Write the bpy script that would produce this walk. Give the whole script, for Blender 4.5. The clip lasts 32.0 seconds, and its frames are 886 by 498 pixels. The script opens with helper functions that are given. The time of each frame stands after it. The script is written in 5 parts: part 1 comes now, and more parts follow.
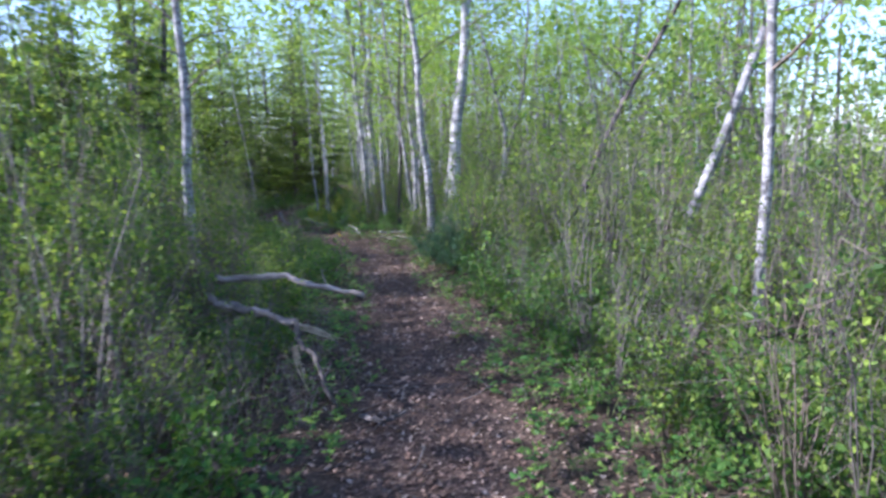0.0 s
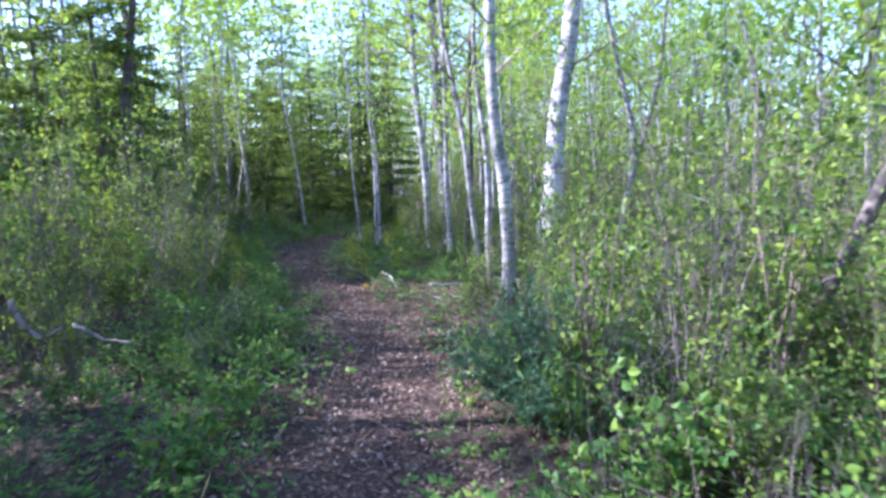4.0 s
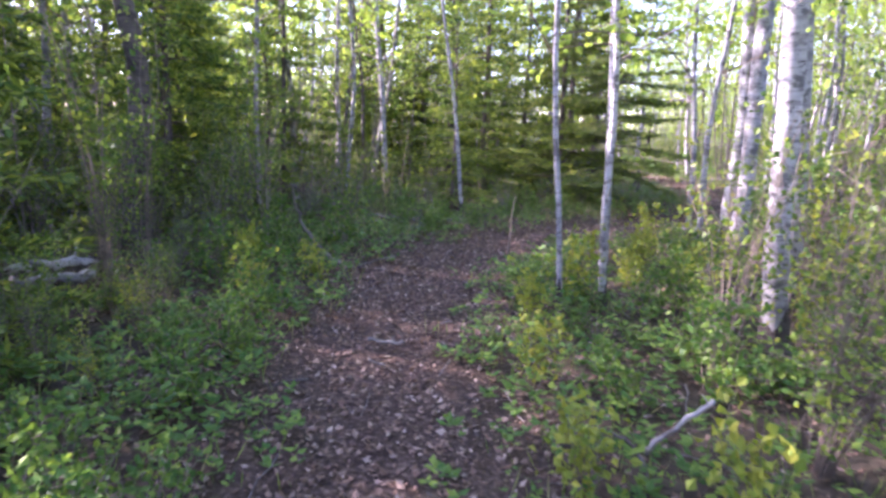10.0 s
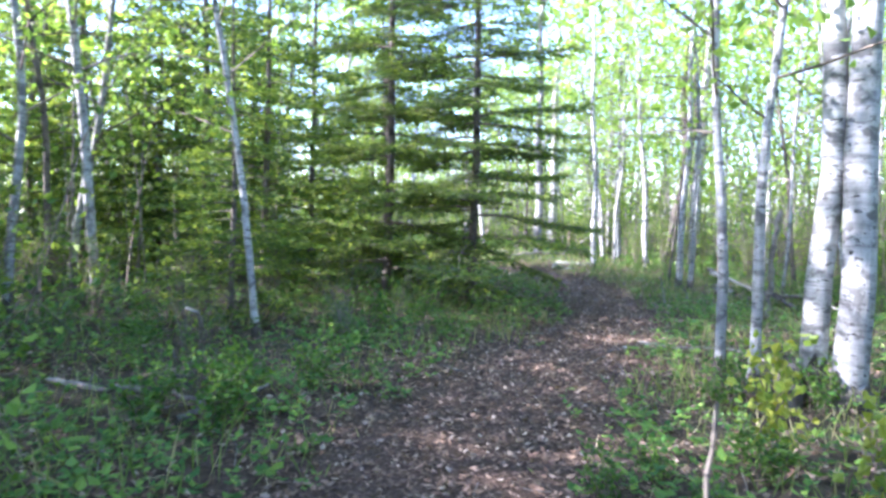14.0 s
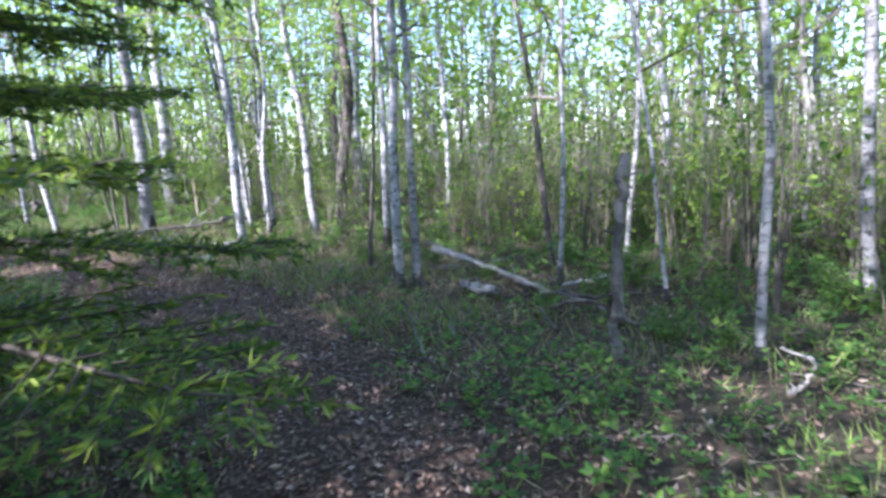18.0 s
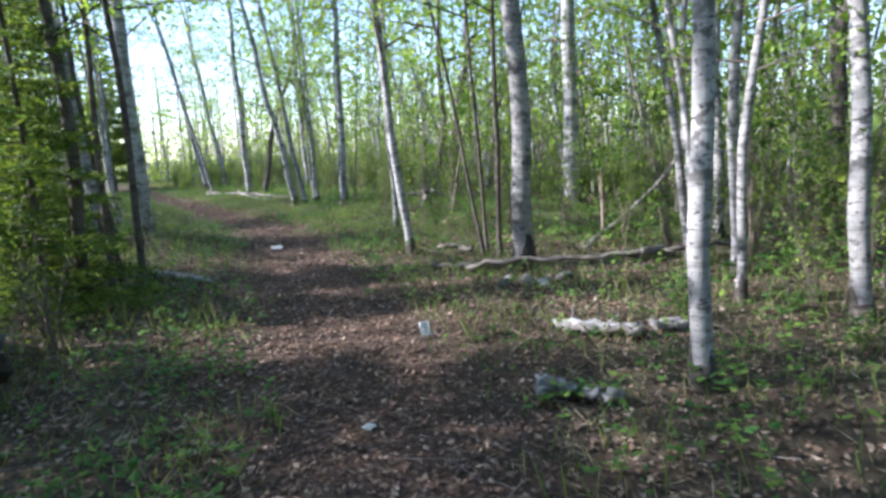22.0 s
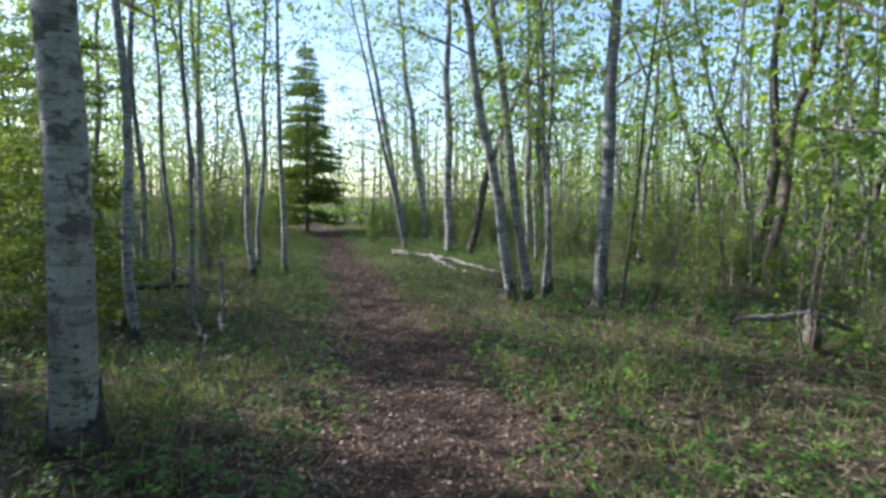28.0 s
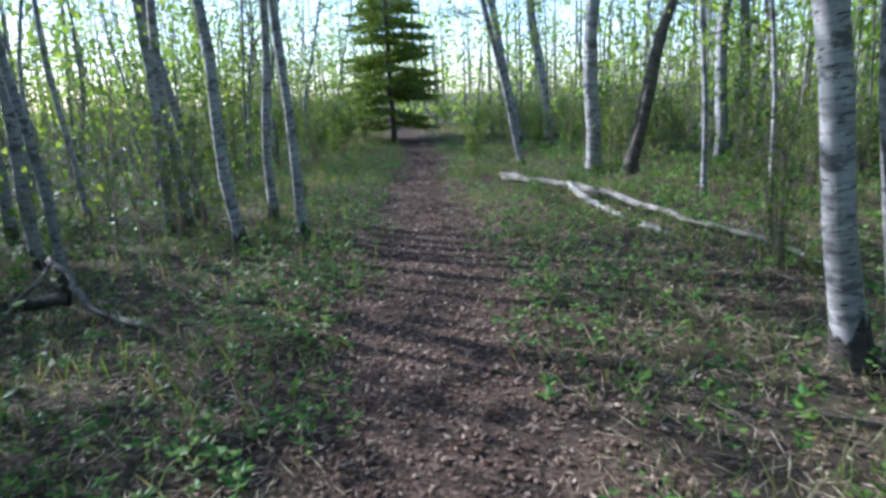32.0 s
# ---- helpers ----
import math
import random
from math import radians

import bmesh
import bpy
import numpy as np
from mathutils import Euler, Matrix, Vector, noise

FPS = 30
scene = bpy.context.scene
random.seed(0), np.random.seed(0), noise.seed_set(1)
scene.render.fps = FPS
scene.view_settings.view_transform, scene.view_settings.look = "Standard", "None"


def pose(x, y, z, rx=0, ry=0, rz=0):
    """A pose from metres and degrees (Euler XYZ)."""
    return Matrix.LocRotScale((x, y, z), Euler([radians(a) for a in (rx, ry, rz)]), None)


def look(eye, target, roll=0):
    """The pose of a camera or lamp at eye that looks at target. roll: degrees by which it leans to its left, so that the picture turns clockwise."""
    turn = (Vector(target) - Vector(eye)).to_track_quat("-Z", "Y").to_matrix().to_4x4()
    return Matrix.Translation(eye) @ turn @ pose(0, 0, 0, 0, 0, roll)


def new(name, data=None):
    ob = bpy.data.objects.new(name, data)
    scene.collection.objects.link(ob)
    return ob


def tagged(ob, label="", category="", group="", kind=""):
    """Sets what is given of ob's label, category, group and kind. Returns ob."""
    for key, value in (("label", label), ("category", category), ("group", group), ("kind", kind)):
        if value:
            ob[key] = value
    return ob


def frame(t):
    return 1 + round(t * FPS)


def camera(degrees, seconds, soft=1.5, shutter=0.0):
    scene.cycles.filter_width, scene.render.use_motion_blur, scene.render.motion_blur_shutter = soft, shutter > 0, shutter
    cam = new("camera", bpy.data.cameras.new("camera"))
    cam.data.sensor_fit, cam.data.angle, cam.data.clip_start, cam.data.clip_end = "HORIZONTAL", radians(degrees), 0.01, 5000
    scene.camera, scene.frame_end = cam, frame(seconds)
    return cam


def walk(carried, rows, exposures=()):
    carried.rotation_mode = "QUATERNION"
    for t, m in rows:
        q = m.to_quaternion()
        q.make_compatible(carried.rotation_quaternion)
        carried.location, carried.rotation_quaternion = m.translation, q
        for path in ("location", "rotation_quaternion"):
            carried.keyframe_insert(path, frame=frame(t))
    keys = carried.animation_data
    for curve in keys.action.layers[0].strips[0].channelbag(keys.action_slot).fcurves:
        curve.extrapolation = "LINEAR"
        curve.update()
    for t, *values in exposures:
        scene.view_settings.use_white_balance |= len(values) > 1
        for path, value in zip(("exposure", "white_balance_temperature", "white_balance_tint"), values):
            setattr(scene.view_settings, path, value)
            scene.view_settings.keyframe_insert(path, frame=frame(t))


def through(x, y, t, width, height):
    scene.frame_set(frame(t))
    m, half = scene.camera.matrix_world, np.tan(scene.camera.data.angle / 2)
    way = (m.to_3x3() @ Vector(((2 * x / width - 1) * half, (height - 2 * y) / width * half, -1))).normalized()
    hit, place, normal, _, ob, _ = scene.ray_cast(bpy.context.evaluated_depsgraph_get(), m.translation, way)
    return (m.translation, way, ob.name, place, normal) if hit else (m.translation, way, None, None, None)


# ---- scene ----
PATH = [
    (0, (-0.402, -7.709, 1.727), (0.093, -5.794, 1.428), -0.5),
    (0.5, (-0.298, -7.101, 1.733), (0.402, -5.262, 1.379), -0.2),
    (1, (-0.084, -6.613, 1.736), (0.642, -4.827, 1.205), -1.5),
    (1.5, (0.162, -5.995, 1.702), (0.752, -4.168, 1.141), 1.7),
    (2, (0.445, -5.398, 1.682), (0.945, -3.532, 1.165), -1.6),
    (2.5, (0.685, -4.714, 1.647), (1.133, -2.832, 1.138), -0.5),
    (3, (0.822, -4.075, 1.689), (1.158, -2.143, 1.299), -0.0),
    (3.5, (1.047, -3.433, 1.631), (1.315, -1.472, 1.344), 1.6),
    (4, (1.17, -2.591, 1.569), (1.329, -0.612, 1.329), -0.4),
    (4.5, (1.383, -1.824, 1.529), (1.426, 0.156, 1.251), -0.2),
    (6.5, (1.418, 0.719, 1.515), (1.173, 2.679, 1.199), -0.3),
    (7, (1.325, 1.355, 1.493), (1.053, 3.3, 1.114), 0.2),
    (7.5, (1.234, 1.944, 1.479), (0.978, 3.887, 1.082), -0.5),
    (8, (1.169, 2.553, 1.449), (0.879, 4.488, 1.033), 0.1),
    (8.5, (1.029, 3.182, 1.402), (0.698, 5.112, 0.994), 0.5),
    (9, (0.928, 3.801, 1.365), (0.528, 5.717, 0.956), 1.9),
    (9.5, (0.777, 4.42, 1.366), (0.356, 6.335, 0.969), 1.1),
    (10, (0.636, 5.014, 1.3), (0.219, 6.934, 0.927), 2.2),
    (10.5, (0.376, 5.622, 1.29), (-0.191, 7.487, 0.845), -0.4),
    (11, (0.135, 6.285, 1.253), (-0.471, 8.154, 0.882), -0.8),
    (11.5, (-0.041, 6.772, 1.201), (-0.696, 8.622, 0.817), 0.2),
    (12, (-0.214, 7.329, 1.176), (-0.671, 9.228, 0.748), 1.3),
    (12.5, (-0.422, 7.863, 1.125), (-0.945, 9.745, 0.696), 0.4),
    (13, (-0.672, 8.49, 1.104), (-0.762, 10.459, 0.766), 2.6),
    (13.5, (-0.731, 8.983, 1.125), (-0.674, 10.973, 0.941), 1.2),
    (14, (-0.763, 9.487, 1.136), (-0.37, 11.445, 1.026), 1.8),
    (14.5, (-0.844, 9.924, 1.125), (-0.31, 11.845, 0.974), -2.6),
    (16.5, (-0.021, 12.597, 1.254), (1.076, 14.222, 0.858), -4.1),
    (17, (0.331, 13.167, 1.29), (1.437, 14.794, 0.929), -1.9),
    (17.5, (0.714, 13.645, 1.396), (2.011, 15.126, 1.042), -3.7),
    (18, (1.206, 14.18, 1.385), (2.584, 15.595, 1.07), -2.2),
    (18.5, (1.647, 14.739, 1.411), (3.026, 16.143, 1.052), -2.4),
    (19, (2.108, 15.235, 1.418), (3.362, 16.741, 1.016), -0.6),
    (19.5, (2.475, 15.851, 1.383), (3.636, 17.442, 1.037), 0.0),
    (20, (2.845, 16.486, 1.405), (3.677, 18.279, 1.103), -0.4),
    (20.5, (3.082, 17.184, 1.456), (3.625, 19.085, 1.153), 0.9),
    (21, (3.235, 17.964, 1.395), (3.544, 19.919, 1.113), -0.2),
    (21.5, (3.342, 18.674, 1.408), (3.54, 20.642, 1.109), -0.4),
    (22, (3.455, 19.386, 1.394), (3.723, 21.342, 1.072), -2.8),
    (22.5, (3.511, 20.031, 1.375), (3.683, 21.986, 0.989), -1.8),
    (23, (3.496, 20.648, 1.424), (3.58, 22.608, 1.038), -2.6),
    (23.5, (3.493, 21.346, 1.421), (3.476, 23.305, 1.019), -1.9),
    (24, (3.497, 22.299, 1.359), (3.373, 24.258, 0.976), -1.7),
    (24.5, (3.432, 22.735, 1.445), (3.239, 24.71, 1.194), -1.5),
    (25, (3.339, 23.492, 1.409), (3.184, 25.477, 1.227), -0.6),
    (25.5, (3.263, 24.148, 1.384), (3.071, 26.126, 1.167), 1.1),
    (27.5, (2.825, 26.394, 1.53), (2.466, 28.338, 1.229), -0.1),
    (28, (2.638, 27.137, 1.595), (2.252, 29.092, 1.429), 0.5),
    (28.5, (2.393, 27.942, 1.566), (1.887, 29.866, 1.356), -0.6),
    (29, (2.114, 28.657, 1.577), (1.476, 30.538, 1.339), 1.6),
    (29.5, (2.062, 29.338, 1.497), (1.32, 31.185, 1.294), 0.5),
    (30, (1.92, 30.061, 1.439), (1.348, 31.946, 1.094), 0.6),
    (30.5, (1.692, 30.855, 1.419), (1.197, 32.761, 1.071), 1.4),
    (31, (1.418, 31.657, 1.539), (1.015, 33.587, 1.2), -1.2),
    (31.5, (1.211, 32.416, 1.504), (0.531, 34.252, 1.096), -0.7),
    (32, (1.008, 33.133, 1.505), (0.282, 34.932, 1.019), -2.8),
]
cam = camera(71.0, 32.0, soft=3.0, shutter=0.3)
walk(cam, [(t, look(eye, target, roll)) for t, eye, target, roll in PATH],
     exposures=[(0, 1.48, 5100, 29.0), (1, 1.57, 5000, 30.0), (2, 2.17, 4950, 33.0), (3, 2.30, 4980, 33.0), (4, 2.06, 5000, 32.0), (6.5, 2.24, 5206, 21.5), (8, 2.38, 5150, 23.5), (9, 2.83, 5720, 51.0), (10, 2.85, 5690, 54.0), (12, 3.68, 5880, 54.0), (13, 3.26, 5300, 28.0), (14, 3.05, 5225, 26.0), (18, 2.28, 5133, 27.0), (19, 1.70, 5300, 20.5), (20, 1.83, 5350, 23.0), (22, 1.60, 5380, 21.0), (24, 1.57, 5480, 19.6), (25, 1.01, 5525, 19.0), (28, 1.02, 5500, 17.3), (30, 0.99, 6000, 19.1), (32, 1.15, 5000, 18.0)])

# ---- light: low sun ahead on the left, clear sky ----
SUN_EL, SUN_AZ = 32.0, 84.0          # azimuth in degrees to the left of +y
world = bpy.data.worlds.new("sky")
scene.world = world
world.use_nodes = True
wn = world.node_tree.nodes
sky = wn.new("ShaderNodeTexSky")
sky.sky_type, sky.sun_disc = "NISHITA", False
sky.sun_elevation, sky.sun_rotation = radians(SUN_EL), radians(-SUN_AZ)
sky.air_density, sky.dust_density = 1.0, 1.0
wn["Background"].inputs["Strength"].default_value = 0.15
world.node_tree.links.new(sky.outputs["Color"], wn["Background"].inputs["Color"])
sun_data = bpy.data.lights.new("sun", "SUN")
sun_data.energy, sun_data.angle, sun_data.color = 5.0, radians(0.6), (1.0, 0.92, 0.78)
sun = new("sun", sun_data)
sa, se = radians(SUN_AZ), radians(SUN_EL)
sun.matrix_world = look((-math.sin(sa) * 60 * math.cos(se), 20 + math.cos(sa) * 60 * math.cos(se), 60 * math.sin(se)), (0, 20, 0))

rng = np.random.default_rng(7)


# ---- materials ----
def material(name):
    m = bpy.data.materials.new(name)
    m.use_nodes = True
    return m, m.node_tree.nodes, m.node_tree.links, m.node_tree.nodes["Principled BSDF"]


def noise_node(n, l, scale, detail=4.0, stretch=(1, 1, 1), coord="Object", rough=0.6):
    tc, mp, nz = n.new("ShaderNodeTexCoord"), n.new("ShaderNodeMapping"), n.new("ShaderNodeTexNoise")
    mp.inputs["Scale"].default_value = stretch
    nz.inputs["Scale"].default_value, nz.inputs["Detail"].default_value, nz.inputs["Roughness"].default_value = scale, detail, rough
    l.new(tc.outputs[coord], mp.inputs["Vector"])
    l.new(mp.outputs["Vector"], nz.inputs["Vector"])
    return nz.outputs["Fac"]


def ramp(n, l, fac, *stops):
    r = n.new("ShaderNodeValToRGB")
    while len(r.color_ramp.elements) < len(stops):
        r.color_ramp.elements.new(0.5)
    for e, (p, c) in zip(r.color_ramp.elements, stops):
        e.position, e.color = p, (*c, 1) if len(c) == 3 else c
    l.new(fac, r.inputs["Fac"])
    return r.outputs["Color"]


def mix(n, l, fac, a, b, mode="MIX"):
    m = n.new("ShaderNodeMix")
    m.data_type, m.blend_type = "RGBA", mode
    for socket, v in ((m.inputs["Factor"], fac), (m.inputs[6], a), (m.inputs[7], b)):
        if isinstance(v, (int, float)):
            socket.default_value = v
        elif isinstance(v, tuple):
            socket.default_value = (*v, 1)
        else:
            l.new(v, socket)
    return m.outputs[2]


def bump(n, l, fac, bsdf, strength=0.5, distance=0.01):
    b = n.new("ShaderNodeBump")
    b.inputs["Strength"].default_value, b.inputs["Distance"].default_value = strength, distance
    l.new(fac, b.inputs["Height"])
    l.new(b.outputs["Normal"], bsdf.inputs["Normal"])


def bark(name, light, mid, dark, marks):
    """Bark with fine grain, blotches, and short dark marks lying across the stem."""
    m, n, l, bsdf = material(name)
    info = n.new("ShaderNodeObjectInfo")
    blotch = noise_node(n, l, 3.0, 4, (1, 1, 0.8))
    base = ramp(n, l, blotch, (0.32, mid), (0.62, light))
    across = noise_node(n, l, 5.0, 4, (2.6, 2.6, 8.0), rough=0.7)
    mask = ramp(n, l, across, (marks, (0, 0, 0)), (marks + 0.05, (1, 1, 1)))
    base = mix(n, l, mask, base, dark)
    scar = ramp(n, l, noise_node(n, l, 2.6, 5, (1, 1, 1.6), rough=0.75), (0.54, (0, 0, 0)), (0.63, (0.8, 0.8, 0.8)))
    base = mix(n, l, scar, base, tuple(0.45 * p + 0.55 * q for p, q in zip(mid, dark)))
    patch = ramp(n, l, noise_node(n, l, 5.5, 4, (0.8, 0.8, 1.3), rough=0.65), (0.545, (0, 0, 0)), (0.585, (0.9, 0.9, 0.9)))
    base = mix(n, l, patch, base, tuple(0.35 * p + 0.65 * q for p, q in zip(mid, dark)))
    ring = ramp(n, l, noise_node(n, l, 1.3, 5, (0.7, 0.7, 9.0), rough=0.7), (0.50, (0, 0, 0)), (0.60, (0.75, 0.75, 0.75)))
    base = mix(n, l, ring, base, tuple(0.6 * p + 0.4 * q for p, q in zip(mid, dark)))
    grain = noise_node(n, l, 40.0, 3, (1, 1, 0.35))
    base = mix(n, l, 0.35, base, ramp(n, l, grain, (0.3, (0.35, 0.34, 0.32)), (0.7, (1, 1, 1))), "MULTIPLY")
    tint = ramp(n, l, info.outputs["Random"], (0.0, (0.55, 0.53, 0.50)), (0.35, (0.78, 0.77, 0.75)), (0.7, (1, 0.99, 0.95)), (1.0, (0.70, 0.71, 0.73)))
    base = mix(n, l, 0.8, base, tint, "MULTIPLY")
    l.new(base, bsdf.inputs["Base Color"])
    bsdf.inputs["Roughness"].default_value = 0.8
    bsdf.inputs["Specular IOR Level"].default_value = 0.2
    bump(n, l, grain, bsdf, 0.6, 0.008)
    return m


BIRCH = bark("birch_bark", (0.54, 0.53, 0.51), (0.30, 0.295, 0.285), (0.045, 0.04, 0.036), 0.575)
ASPEN = bark("aspen_bark", (0.38, 0.365, 0.31), (0.24, 0.235, 0.20), (0.06, 0.055, 0.045), 0.60)
DARKBARK = bark("dark_bark", (0.20, 0.17, 0.14), (0.11, 0.095, 0.08), (0.04, 0.035, 0.03), 0.60)
COLLAR = bark("rough_base_bark", (0.16, 0.145, 0.125), (0.07, 0.06, 0.05), (0.025, 0.022, 0.018), 0.56)
DEADWOOD = bark("weathered_wood", (0.30, 0.27, 0.235), (0.18, 0.16, 0.14), (0.06, 0.05, 0.042), 0.60)
PALEWOOD = bark("barkless_wood", (0.42, 0.39, 0.35), (0.27, 0.25, 0.22), (0.10, 0.09, 0.075), 0.62)
FRESHWOOD = bark("split_wood", (0.72, 0.60, 0.42), (0.58, 0.46, 0.30), (0.30, 0.21, 0.13), 0.70)
TWIGBARK = bark("twig_bark", (0.22, 0.18, 0.14), (0.13, 0.105, 0.08), (0.06, 0.05, 0.04), 0.66)
STEMBARK = bark("shrub_stem_bark", (0.34, 0.28, 0.22), (0.20, 0.165, 0.13), (0.07, 0.06, 0.05), 0.64)


def foliage(name, *colours, through=0.45, gloss=0.45):
    """Leaves that let light through; colour varies from leaf to leaf."""
    m, n, l, bsdf = material(name)
    geo = n.new("ShaderNodeNewGeometry")
    col = ramp(n, l, geo.outputs["Random Per Island"], *[(i / max(1, len(colours) - 1), c) for i, c in enumerate(colours)])
    patch = noise_node(n, l, 1.3, 2)
    col = mix(n, l, 0.5, col, ramp(n, l, patch, (0.3, (0.62, 0.66, 0.6)), (0.7, (1, 1, 1))), "MULTIPLY")
    l.new(col, bsdf.inputs["Base Color"])
    bsdf.inputs["Roughness"].default_value = gloss
    bsdf.inputs["Specular IOR Level"].default_value = 0.16
    tr, mx = n.new("ShaderNodeBsdfTranslucent"), n.new("ShaderNodeMixShader")
    l.new(mix(n, l, 1.0, col, (1.0, 0.95, 0.5), "MULTIPLY"), tr.inputs["Color"])
    mx.inputs[0].default_value = through
    l.new(bsdf.outputs[0], mx.inputs[1])
    l.new(tr.outputs[0], mx.inputs[2])
    l.new(mx.outputs[0], n["Material Output"].inputs["Surface"])
    return m


LEAF = foliage("birch_leaf", (0.19, 0.32, 0.07), (0.27, 0.42, 0.08), (0.40, 0.53, 0.10), (0.21, 0.35, 0.075), through=0.62)
# shrub and herb leaves: the bright yellow-green stops paint some leaves as sunlit
SHRUBLEAF = foliage("shrub_leaf", (0.06, 0.13, 0.035), (0.13, 0.23, 0.05), (0.34, 0.44, 0.07), (0.085, 0.165, 0.042), (0.23, 0.33, 0.06), through=0.5)
HERBLEAF = foliage("herb_leaf", (0.05, 0.13, 0.03), (0.09, 0.20, 0.04), (0.24, 0.36, 0.06), (0.065, 0.15, 0.035), (0.13, 0.24, 0.045), through=0.42)
# brighter yellow-green shrub leaf; the sun on it is put into the colour
SUNLITLEAF = foliage("sunlit_leaf", (0.19, 0.29, 0.05), (0.30, 0.37, 0.06), (0.42, 0.43, 0.07), (0.24, 0.33, 0.05), through=0.5)
GRASS = foliage("grass_blade", (0.11, 0.19, 0.05), (0.19, 0.28, 0.065), (0.42, 0.37, 0.20), (0.14, 0.22, 0.055), (0.27, 0.35, 0.08), through=0.42, gloss=0.5)
STRAW = foliage("dry_grass", (0.40, 0.33, 0.20), (0.55, 0.47, 0.31), (0.28, 0.22, 0.13), (0.46, 0.38, 0.24), through=0.25, gloss=0.6)
# the bright third stop puts sunlit highlights into part of the needles
NEEDLE = foliage("spruce_needle", (0.045, 0.10, 0.03), (0.10, 0.18, 0.04), (0.30, 0.38, 0.06), (0.06, 0.125, 0.035), through=0.5, gloss=0.5)
JUNIPER = foliage("juniper_needle", (0.045, 0.10, 0.055), (0.075, 0.145, 0.07), (0.09, 0.17, 0.08), through=0.2, gloss=0.5)
LITTER = foliage("dry_leaf", (0.12, 0.074, 0.05), (0.24, 0.162, 0.112), (0.44, 0.345, 0.265), (0.06, 0.039, 0.029), (0.30, 0.205, 0.145), (0.14, 0.084, 0.056), (0.23, 0.148, 0.10), (0.07, 0.045, 0.032), (0.26, 0.185, 0.135), through=0.1, gloss=0.7)
YELLOWLEAF = foliage("yellow_leaf", (0.75, 0.42, 0.05), (0.8, 0.5, 0.08), through=0.3)


def ground_material():
    m, n, l, bsdf = material("forest_floor")
    at = n.new("ShaderNodeAttribute")
    at.attribute_name = "trail"
    wob = noise_node(n, l, 2.2, 5)
    ad = n.new("ShaderNodeMath")
    ad.operation = "MULTIPLY_ADD"
    l.new(wob, ad.inputs[0])
    ad.inputs[1].default_value = 0.9
    l.new(at.outputs["Fac"], ad.inputs[2])
    dist = n.new("ShaderNodeMapRange")
    dist.inputs["From Min"].default_value, dist.inputs["From Max"].default_value = 0.72, 1.9
    l.new(ad.outputs[0], dist.inputs["Value"])
    fine, mid_, big = noise_node(n, l, 38.0, 4), noise_node(n, l, 9.0, 4), noise_node(n, l, 0.9, 3)
    path = ramp(n, l, fine, (0.28, (0.018, 0.013, 0.010)), (0.48, (0.062, 0.043, 0.031)), (0.60, (0.12, 0.083, 0.06)), (0.75, (0.23, 0.17, 0.13)))
    path = mix(n, l, 0.55, path, ramp(n, l, mid_, (0.3, (0.5, 0.45, 0.42)), (0.65, (1, 1, 1))), "MULTIPLY")
    duff = ramp(n, l, mid_, (0.30, (0.026, 0.022, 0.015)), (0.50, (0.06, 0.048, 0.032)), (0.72, (0.12, 0.095, 0.062)))
    moss = ramp(n, l, fine, (0.30, (0.03, 0.034, 0.018)), (0.70, (0.075, 0.075, 0.04)))
    floor = mix(n, l, ramp(n, l, big, (0.48, (0, 0, 0)), (0.66, (0.8, 0.8, 0.8))), duff, moss)
    col = mix(n, l, dist.outputs[0], path, floor)
    l.new(col, bsdf.inputs["Base Color"])
    bsdf.inputs["Roughness"].default_value = 0.95
    bsdf.inputs["Specular IOR Level"].default_value = 0.08
    bump(n, l, fine, bsdf, 0.8, 0.02)
    return m


SOIL = ground_material()


# ---- mesh helpers ----
def mesh(name, verts, faces, mat, smooth=True):
    me = bpy.data.meshes.new(name)
    me.from_pydata(np.asarray(verts, float).tolist(), [], faces if isinstance(faces, list) else faces.tolist())
    if smooth:
        me.shade_smooth()
    me.materials.append(mat)
    return me


def part(name, me, parent, label=""):
    ob = new(name, me)
    ob.parent = parent
    return tagged(ob, label)


def root(name, label, category, group="", kind=""):
    return tagged(new(name), label, category, group, kind)


def tube(points, radii, sides=6, cap=True):
    """Vertices and faces of a tapered round bar along points."""
    pts = np.asarray(points, float)
    k = len(pts)
    tan = np.gradient(pts, axis=0)
    tan /= np.linalg.norm(tan, axis=1, keepdims=True) + 1e-9
    ref = np.array([1.0, 0, 0]) if abs(tan[0, 0]) < 0.8 else np.array([0, 1.0, 0])
    u = np.cross(tan, ref)
    u /= np.linalg.norm(u, axis=1, keepdims=True) + 1e-9
    w = np.cross(tan, u)
    a = np.arange(sides) * 2 * np.pi / sides
    r = np.asarray(radii, float)
    if r.ndim == 1:
        r = np.repeat(r[:, None], sides, 1)
    v = pts[:, None] + r[..., None] * (np.cos(a)[None, :, None] * u[:, None] + np.sin(a)[None, :, None] * w[:, None])
    f = []
    for i in range(k - 1):
        for j in range(sides):
            j2 = (j + 1) % sides
            f.append([i * sides + j, i * sides + j2, (i + 1) * sides + j2, (i + 1) * sides + j])
    if cap:
        f += [list(range(sides))[::-1], [(k - 1) * sides + j for j in range(sides)]]
    return v.reshape(-1, 3), f


